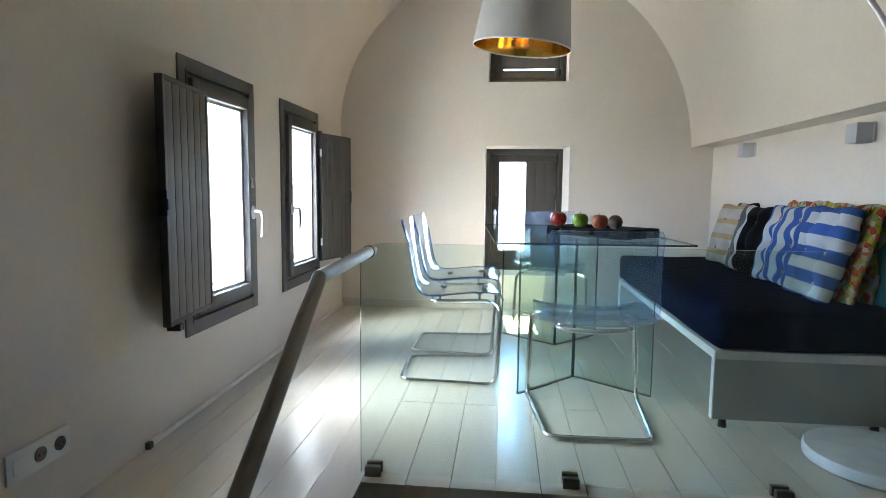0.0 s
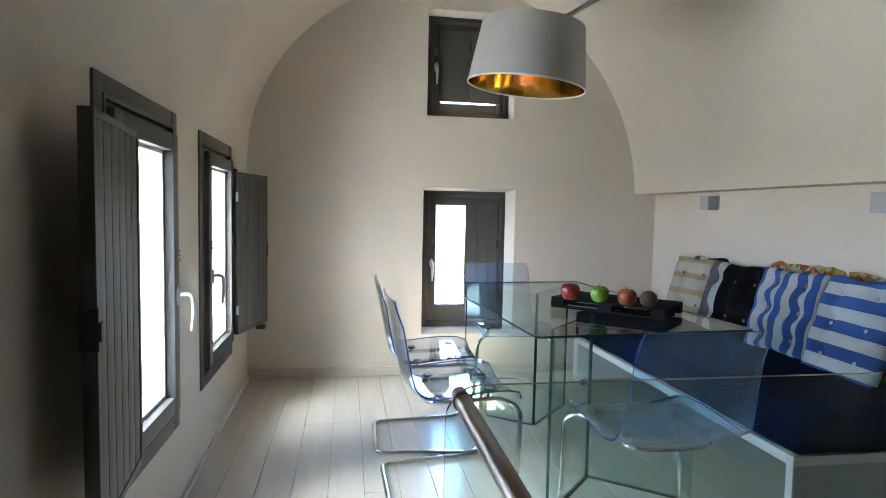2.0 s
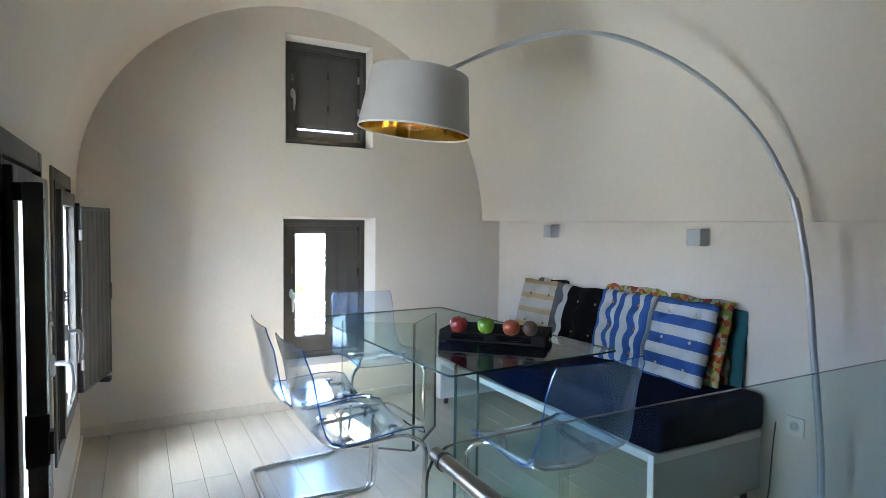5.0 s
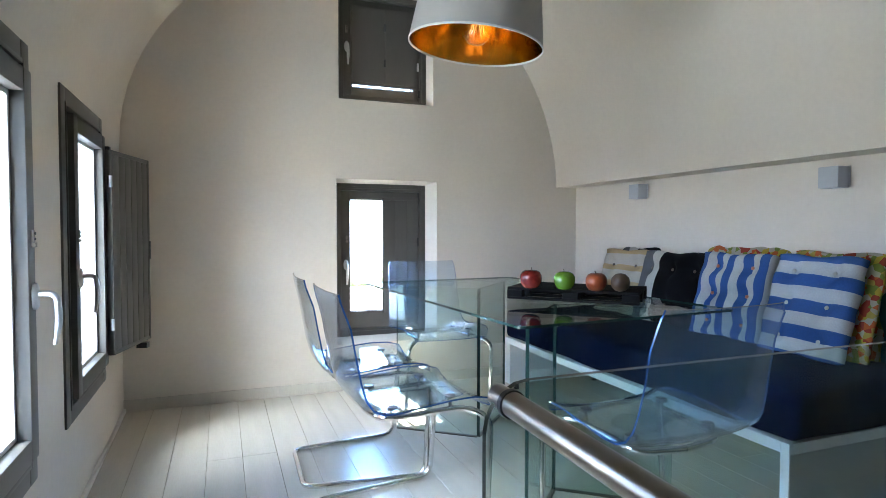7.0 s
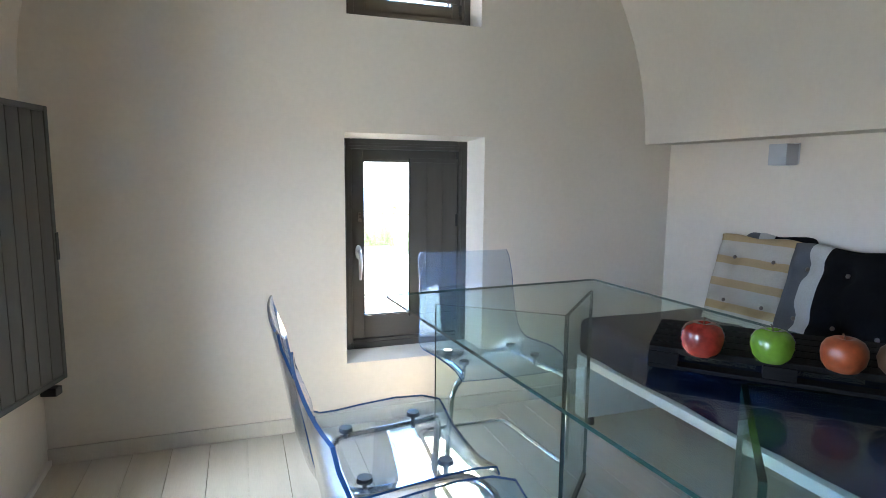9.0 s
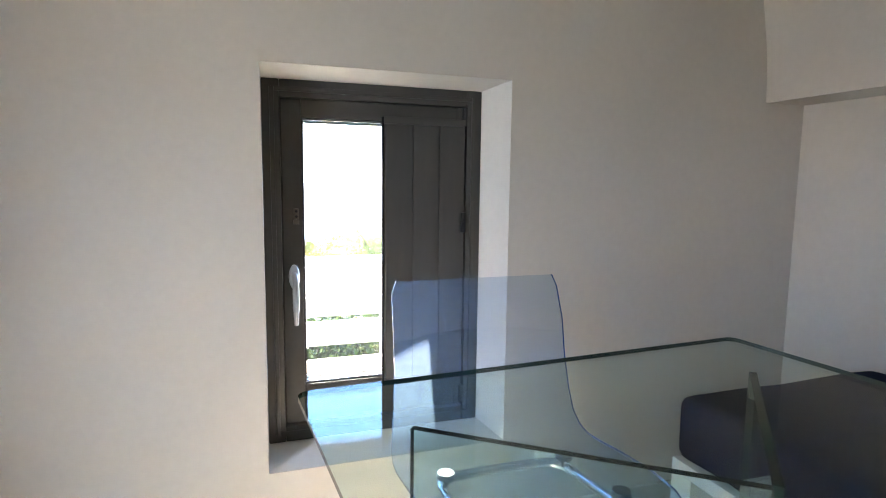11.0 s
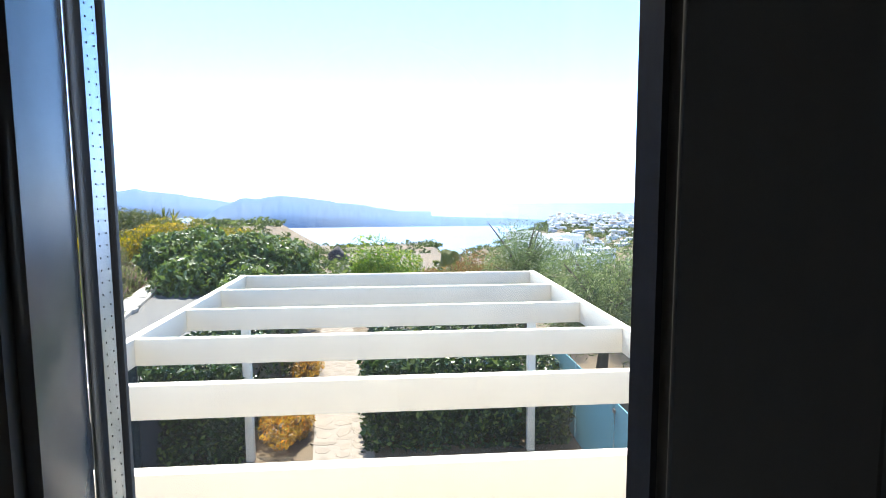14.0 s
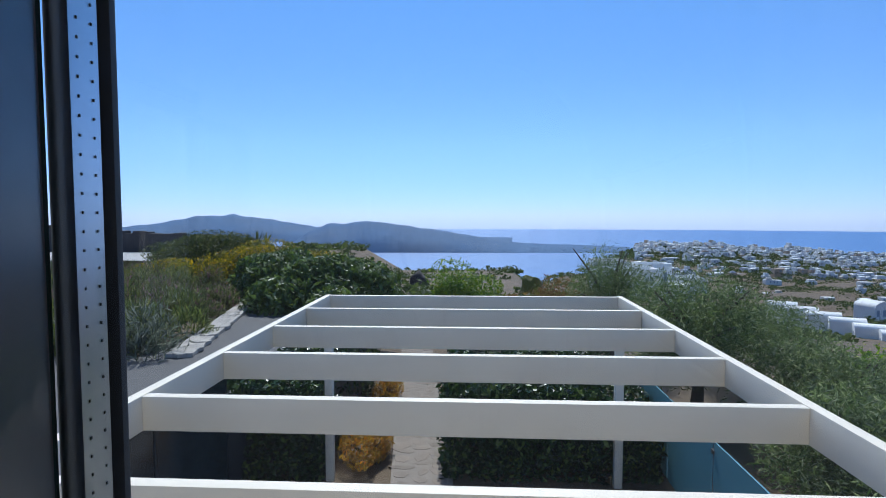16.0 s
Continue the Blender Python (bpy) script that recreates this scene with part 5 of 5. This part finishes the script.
LAUREL = leaf_mat("laurel_leaf", (0.028, 0.048, 0.012), (0.12, 0.165, 0.04), (0.22, 0.26, 0.12), 0.4, 0.3)
HEDGE = leaf_mat("hedge_leaf", (0.005, 0.013, 0.004), (0.034, 0.07, 0.013), (0.13, 0.17, 0.04), 0.3, 0.12)
OLIVE = leaf_mat("olive_leaf", (0.045, 0.07, 0.024), (0.14, 0.175, 0.07), (0.24, 0.27, 0.14))
BRIGHT = leaf_mat("bright_leaf", (0.05, 0.10, 0.015), (0.15, 0.23, 0.035), (0.30, 0.33, 0.06))
YELLOW = leaf_mat("yellow_flower", (0.07, 0.075, 0.012), (0.24, 0.20, 0.02), (0.42, 0.28, 0.02))
DRY = leaf_mat("dry_leaf", (0.16, 0.10, 0.03), (0.42, 0.28, 0.07), (0.50, 0.20, 0.03))
DARKSHRUB = leaf_mat("dark_shrub_leaf", (0.022, 0.034, 0.010), (0.075, 0.092, 0.028), (0.14, 0.14, 0.05))
LAVENDER = leaf_mat("lavender_blade", (0.018, 0.030, 0.010), (0.16, 0.175, 0.065), (0.20, 0.11, 0.13), 0.6, 0.35)
BROWNBUSH = leaf_mat("brown_bush_leaf", (0.10, 0.055, 0.025), (0.22, 0.13, 0.05), (0.14, 0.17, 0.05))
SCRUB = leaf_mat("scrub_leaf", (0.03, 0.045, 0.015), (0.09, 0.11, 0.04))
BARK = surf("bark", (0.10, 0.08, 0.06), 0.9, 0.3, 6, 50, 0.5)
ROCK = surf("dark_rock", (0.06, 0.05, 0.048), 0.95, 0.3, 1.0, 10, 0.5)


def leaves_mesh(name, pts, nrm, size, slim, mat, seed, droop=0.35):
    """Many small folded leaves at the given places, turned about their outward direction."""
    r = np.random.RandomState(seed)
    n = len(pts)
    out = nrm + r.normal(0, 0.55, (n, 3))
    out /= np.linalg.norm(out, axis=1)[:, None]
    along = np.cross(out, r.normal(0, 1, (n, 3)))
    along /= np.linalg.norm(along, axis=1)[:, None] + 1e-9
    along = along + out * droop
    along /= np.linalg.norm(along, axis=1)[:, None]
    side = np.cross(along, out)
    side /= np.linalg.norm(side, axis=1)[:, None] + 1e-9
    L = (size * (0.6 + 0.8 * r.rand(n)))[:, None]
    w = L * slim
    v = np.empty((n, 4, 3))
    v[:, 0] = pts - along * L * 0.5
    v[:, 1] = pts + side * w * 0.5 + out * w * 0.12
    v[:, 2] = pts + along * L * 0.5
    v[:, 3] = pts - side * w * 0.5 + out * w * 0.12
    idx = np.arange(n * 4).reshape(n, 4)
    faces = np.concatenate([idx[:, [0, 1, 2]], idx[:, [0, 2, 3]]])
    me = bpy.data.meshes.new(name)
    me.from_pydata(v.reshape(-1, 3).tolist(), [], faces.tolist())
    me.materials.append(mat)
    return me


def clump_points(n, radii, seed, lobes=14, shell=0.75, flat=0.0):
    """Points in the outer skin of a clump made of many uneven lobes."""
    r = np.random.RandomState(seed)
    c = r.normal(0, 1, (lobes, 3))
    c /= np.linalg.norm(c, axis=1)[:, None]
    c *= (0.35 + 0.32 * r.rand(lobes))[:, None]
    rad = 0.30 + 0.22 * r.rand(lobes)
    k = r.randint(0, lobes, n)
    d = r.normal(0, 1, (n, 3))
    d /= np.linalg.norm(d, axis=1)[:, None]
    q = c[k] + d * (rad[k] * (shell + (1.08 - shell) * r.rand(n) ** 0.6))[:, None]
    q[:, 2] = np.maximum(q[:, 2], -0.85)
    return q * np.array(radii), d


def shrub(name, x, y, z, radii, n, size, slim, mat, seed, label, category="shrub", group="", lobes=14):
    sh = thing(name, Matrix.Translation((x, y, z)), label, category, group)
    p, d = clump_points(n, radii, seed, lobes)
    p[:, 2] += radii[2] * 0.85
    ob = new("foliage", leaves_mesh("foliage", p, d, size, slim, mat, seed))
    ob.parent = sh
    bm = bmesh.new()
    rr = random.Random(seed)
    for i in range(5):
        a = rr.uniform(0, 6.28)
        tube(bm, [(0.05 * math.cos(a), 0.05 * math.sin(a), 0), (0.25 * radii[0] * math.cos(a), 0.25 * radii[1] * math.sin(a), 0.6 * radii[2]), (0.55 * radii[0] * math.cos(a), 0.55 * radii[1] * math.sin(a), 1.1 * radii[2])], [0.03, 0.022, 0.008], 6)
    part("stems", bm, BARK, sh)
    return sh


def hedge(name, x0, x1, y0, y1, z0, z1, n, size, slim, mat, seed, label):
    """Clipped hedge: leaves in the skin of a wobbly block, over a dark solid core."""
    h = thing(name, Matrix.Translation(((x0 + x1) / 2, (y0 + y1) / 2, z0)), label, "hedge")
    r = np.random.RandomState(seed)
    a, b, c = (x1 - x0) / 2, (y1 - y0) / 2, (z1 - z0)
    q = r.uniform(-1, 1, (n, 3))
    f = r.choice(6, n, p=[0.10, 0.10, 0.26, 0.10, 0.38, 0.06])
    d = np.zeros((n, 3))
    for k in range(3):
        for s in (0, 1):
            m = f == 2 * k + s
            sg = (1 if s == 0 else -1) * (-1 if k == 1 else 1)
            q[m, k] = sg * (1 - 0.22 * r.rand(m.sum()) ** 1.5)
            d[m, k] = sg
    wob = np.array([noise.noise(Vector((u * a * 1.7, v * b * 1.7, w * 2 + seed))) for u, v, w in q])
    p = np.stack([q[:, 0] * a, q[:, 1] * b, (q[:, 2] * 0.5 + 0.5) * c], 1) + d * (0.16 * wob)[:, None]
    ob = new("foliage", leaves_mesh("foliage", p, d, size, slim, mat, seed))
    ob.parent = h
    # one solid bark-coloured block, so the gaps between leaves don't show through
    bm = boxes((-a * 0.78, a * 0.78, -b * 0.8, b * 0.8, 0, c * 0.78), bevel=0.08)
    part("dark_core", bm, BARK, h, "dark solid core behind the leaves")
    return h


def tree(name, x, y, r, hgt, n, seed, mat, label):
    z = ground_z(x, y)
    tr = thing(name, Matrix.Translation((x, y, z - 0.05)), label, "tree", "olive trees beside the terrace")
    rr = random.Random(seed)
    bm = bmesh.new()
    tube(bm, [(0, 0, 0), (0.05, 0.02, hgt * 0.25), (-0.03, 0.06, hgt * 0.5)], [0.11, 0.085, 0.07], 9)
    tips = []
    for i in range(7):
        a, e = rr.uniform(0, 6.28), rr.uniform(0.3, 1.0)
        tip = (r * 0.75 * e * math.cos(a), r * 0.75 * e * math.sin(a), hgt * (0.62 + 0.4 * rr.random()))
        tube(bm, [(-0.03, 0.06, hgt * 0.45), (tip[0] * 0.4, tip[1] * 0.4, (hgt * 0.5 + tip[2]) / 2), tip], [0.05, 0.03, 0.009], 6)
        tips.append(tip)
    part("trunk", bm, BARK, tr, "", 60)
    p, d = clump_points(int(1.8 * n), (r, r, hgt * 0.48), seed, 26, 0.35)
    p[:, 2] += hgt * 0.66
    ob = new("crown", leaves_mesh("crown", p, d, 0.08, 0.19, mat, seed, 0.8))
    ob.parent = tr
    return tr


hedge("hedge", -0.30, 1.62, 11.55, 16.5, -2.2, -1.12, 20000, 0.085, 0.5, HEDGE, 21, "dense glossy green hedge behind the pergola")
hedge("hedge", -2.80, -1.66, 11.3, 15.2, -2.2, -1.02, 14000, 0.075, 0.5, HEDGE, 22, "dark green clipped hedge beside the path")
hedge("hedge", 1.70, 2.26, 11.6, 15.5, -2.2, -1.40, 8000, 0.08, 0.4, HEDGE, 51, "dark green hedge next to the glass screen")
shrub("dry_shrub", -1.28, 12.15, -2.2, (0.38, 0.75, 0.24), 3800, 0.06, 0.3, DRY, 23, "low dry yellow shrub beside the stone path")
shrub("dry_shrub", -1.45, 14.7, -2.2, (0.35, 0.8, 0.25), 2600, 0.06, 0.3, DRY, 24, "low dry yellow shrub beside the stone path")
shrub("laurel_bush", -3.5, 18.6, -2.0, (2.1, 1.6, 1.1), 26000, 0.17, 0.42, LAUREL, 25, "broad laurel bush with large glossy leaves", lobes=22)
shrub("laurel_bush", -5.2, 20.3, -1.75, (1.7, 1.4, 1.0), 15000, 0.17, 0.42, LAUREL, 26, "broad laurel bush with large glossy leaves", lobes=20)
shrub("laurel_bush", -2.7, 17.2, -2.2, (1.0, 1.1, 0.95), 9000, 0.15, 0.42, LAUREL, 35, "broad laurel bush with large glossy leaves", lobes=16)
shrub("yellow_shrub", -7.2, 24.5, -1.65, (2.3, 1.4, 0.95), 22000, 0.10, 0.4, YELLOW, 27, "spreading shrub covered in yellow flowers", lobes=22)
shrub("yellow_shrub", -5.6, 25.4, -1.9, (2.0, 1.2, 0.85), 13000, 0.10, 0.4, YELLOW, 28, "spreading shrub covered in yellow flowers", lobes=22)
shrub("yellow_shrub", -10.0, 24.0, -1.5, (1.8, 1.2, 0.55), 4000, 0.10, 0.4, YELLOW, 36, "spreading shrub covered in yellow flowers", lobes=20)
shrub("domed_shrub", -12.2, 31.0, -2.0, (3.2, 2.2, 1.2), 60000, 0.11, 0.42, DARKSHRUB, 29, "large dark domed shrub beside the road", lobes=60)
shrub("green_bush", -0.25, 21.0, -2.55, (1.35, 1.0, 1.2), 15000, 0.11, 0.28, BRIGHT, 30, "bright green bush beyond the pergola", lobes=18)
shrub("brown_bush", 2.6, 22.5, -2.9, (1.3, 0.9, 1.2), 9000, 0.10, 0.25, BROWNBUSH, 31, "dry brown and green bush at the slope", lobes=18)
shrub("green_bush", 1.3, 24.0, -2.9, (0.8, 0.8, 0.7), 3000, 0.11, 0.3, BROWNBUSH, 37, "dry brown and green bush at the slope", lobes=14)
tree("olive_tree", 3.35, 13.6, 1.3, 2.35, 11000, 41, OLIVE, "grey-green olive tree beside the terrace")
tree("olive_tree", 4.7, 12.4, 1.45, 1.5, 12000, 42, OLIVE, "grey-green olive tree beside the terrace")
tree("olive_tree", 5.3, 15.8, 1.7, 1.55, 11000, 43, OLIVE, "grey-green olive tree beside the terrace")
tree("olive_tree", 3.7, 10.4, 1.15, 1.4, 12000, 44, OLIVE, "low grey-green olive tree by the glass screen")
tree("olive_tree", 6.3, 11.6, 1.6, 1.05, 10000, 45, BRIGHT, "low green tree below the terrace")
tree("olive_tree", 2.9, 17.2, 1.1, 2.5, 7000, 46, OLIVE, "grey-green olive tree beyond the terrace")
tree("olive_tree", 7.2, 13.8, 1.8, 1.1, 11000, 49, OLIVE, "grey-green olive tree below the terrace")
shrub("green_bush", 5.6, 9.6, -2.5, (1.6, 1.5, 0.7), 7000, 0.10, 0.3, BRIGHT, 50, "rough green scrub on the slope", lobes=22)
shrub("green_bush", 8.6, 15.5, -3.0, (2.4, 1.8, 0.9), 7000, 0.12, 0.3, BRIGHT, 47, "rough green scrub on the slope", lobes=22)

# yucca: stout stem and a rosette of stiff blades
yu = thing("yucca", Matrix.Translation((-10.2, 31.5, ground_z(-10.2, 31.5) - 0.3)), "spiky dark yucca standing behind the domed shrub", "plant")
bm = bmesh.new()
tube(bm, [(0, 0, 0), (0.05, 0, 0.8), (0.0, 0.05, 1.55)], [0.10, 0.08, 0.07], 8)
part("trunk", bm, BARK, yu, "", 60)
ry = random.Random(17)
bm = bmesh.new()
for i in range(70):
    a, e, ln = ry.uniform(0, 6.28), ry.uniform(-0.1, 1.4), ry.uniform(0.45, 0.75)
    cx = ry.choice((-0.45, 0.0, 0.4))
    d = Vector((math.cos(a) * math.cos(e), math.sin(a) * math.cos(e), math.sin(e)))
    s1 = d.cross(Vector((0, 0, 1))).normalized() * 0.035
    p0 = Vector((cx, 0, 1.5))
    q = [bm.verts.new(p) for p in (p0 - s1, p0 + s1, p0 + d * ln * 0.6 + s1 * 0.8, p0 + d * ln, p0 + d * ln * 0.6 - s1 * 0.8)]
    bm.faces.new(q)
part("blades", bm, DARKSHRUB, yu)

# lavender bed, scrub on the slopes
r = np.random.RandomState(7)
TINTS = [(LAVENDER, "dry purple-brown lavender in a wide bed"), (leaf_mat("lavender_green", (0.022, 0.036, 0.010), (0.15, 0.18, 0.055), (0.24, 0.24, 0.09), 0.6, 0.35), "green lavender and grass tufts in a wide bed"),
         (leaf_mat("lavender_silver", (0.035, 0.045, 0.03), (0.17, 0.19, 0.13), (0.24, 0.25, 0.19), 0.6, 0.3), "silver-grey herb tufts in a wide bed")]
N, M = 170000, 190
my = 13.45 + 12.7 * r.rand(M) ** 1.15
mx = -4.9 - 0.11 * (my - 13.5) - 10 * r.rand(M) ** 1.1
mr, mh = 0.34 + 0.40 * r.rand(M), 0.40 + 0.55 * r.rand(M) ** 1.3
mz = np.array([ground_z(a, b) for a, b in zip(mx, my)])
mt = np.where(r.rand(M) < np.clip((my - 14.5) / 4, 0.12, 0.8), 0, np.where(r.rand(M) < 0.72, 1, 2))
k = r.randint(0, M, N)
d = r.normal(0, 1, (N, 3))
d[:, 2] = np.abs(d[:, 2]) * 1.1
d /= np.linalg.norm(d, axis=1)[:, None]
q = d * (0.62 + 0.44 * r.rand(N) ** 1.5)[:, None]
p = np.stack([mx[k] + q[:, 0] * mr[k], my[k] + q[:, 1] * mr[k], mz[k] + q[:, 2] * mh[k]], 1)
for t, (mat, label) in enumerate(TINTS):
    pick = mt[k] == t
    me = leaves_mesh("lavender", p[pick], d[pick] + np.array((0, 0, 0.7)), 0.15, 0.13, mat, 8 + t, 1.8)
    tagged(new("lavender_bed", me), label, "lavender", kind="stuff")

pts, nr = [], []
rs = random.Random(9)
size = []
for i in range(11000):
    far = i > 1300
    d = 45 + 500 * rs.random() if far else 8 + 120 * rs.random() ** 1.8
    u = rs.uniform(0.12, 0.85) if far else rs.uniform(-0.5, 0.85)
    x, y = u * d, 18 + d
    z = ground_z(x, y)
    if z < -45:
        continue
    if abs(u) < 0.12 and d < 60:
        continue
    s0 = rs.uniform(0.002, 0.0075) * d if far else rs.uniform(0.25, 0.6) * (1 + d / 80)
    for k in range(22):
        q = Vector((rs.gauss(0, 1), rs.gauss(0, 1), abs(rs.gauss(0, 0.7))))
        q = q.normalized() * rs.uniform(0.6, 1.1)
        pts.append((x + q.x * s0, y + q.y * s0, z + q.z * s0 * 0.8))
        nr.append(q)
        size.append(s0 * 0.55)
sc_me = leaves_mesh("hillside_scrub", np.array(pts), np.array([tuple(q) for q in nr]), np.array(size), 0.6, SCRUB, 3)
tagged(new("hillside_scrub", sc_me), "low dark scrub scattered over the slopes", "scrub", kind="stuff")


def boulder(x, y, z, sx, sy, sz, seed, mat, label):
    bm = bmesh.new()
    bmesh.ops.create_icosphere(bm, subdivisions=3, radius=1.0)
    for q in bm.verts:
        q.co *= 1 + 0.35 * noise.noise(q.co * 1.6 + Vector((seed, 0, 0)))
        q.co = Vector((q.co.x * sx, q.co.y * sy, max(-0.3, q.co.z) * sz))
    solid("boulder", bm, mat, label, "rock", smooth=50, m=Matrix.Translation((x, y, z)))


boulder(-5.2, 57, ground_z(-5.2, 57), 0.95, 0.8, 1.2, 1, ROCK, "dark round boulder on the bare slope")
boulder(3.4, 40, ground_z(3.4, 40), 0.8, 0.7, 1.5, 2, BROWNBUSH, "reddish rock rising from the scrub")
bm = bmesh.new()
for i in range(26):
    x = -34 + 0.6 * i
    box(bm, x, x + 0.62, 44.6, 45.4, -2.5, 0.30 + 0.35 * noise.noise(Vector((i * 0.7, 0, 0))) - 0.03 * i, 0.06)
solid("stone_wall", bm, ROCK, "dark dry-stone wall at the top of the road", "wall", kind="structure")
CONC = surf("pale_concrete", (0.42, 0.40, 0.37), 0.9, 0.12, 0.5, 6, 0.2)
bm = bmesh.new()
cv = [bm.verts.new((x, y, ground_z(x, y) + 0.35)) for x, y in ((-60, 33), (-15, 33), (-17, 44), (-60, 44))]
bm.faces.new(cv)
solid("pavement_forecourt", bm, CONC, "pale concrete forecourt beside the road", "pavement", kind="structure")

# ---- floor planks ----
rng = random.Random(4)
n = 0
X = XL + 0.002
meshes = {}
while X < XR - 0.01:
    w = min(0.148, XR - 0.002 - X)
    y0 = 2.062 if X > -0.43 else 1.775
    cuts = [y0, 2.062 + rng.choice((0.75, 1.2, 1.6, 2.0)), YB]
    for a, b in zip(cuts, cuts[1:]):
        key = (round(w, 3), round(b - a, 3))
        if key not in meshes:
            meshes[key] = finish(boxes((0.0009, w - 0.0009, 0.001, b - a - 0.001, -0.018, 0.0), bevel=0.0012), "plank", FLOOR_PAINT)
        p = new("plank", meshes[key])
        p.parent = bpy.data.objects["floor_slab"]
        p.location = (X, a, 0)
    X += w
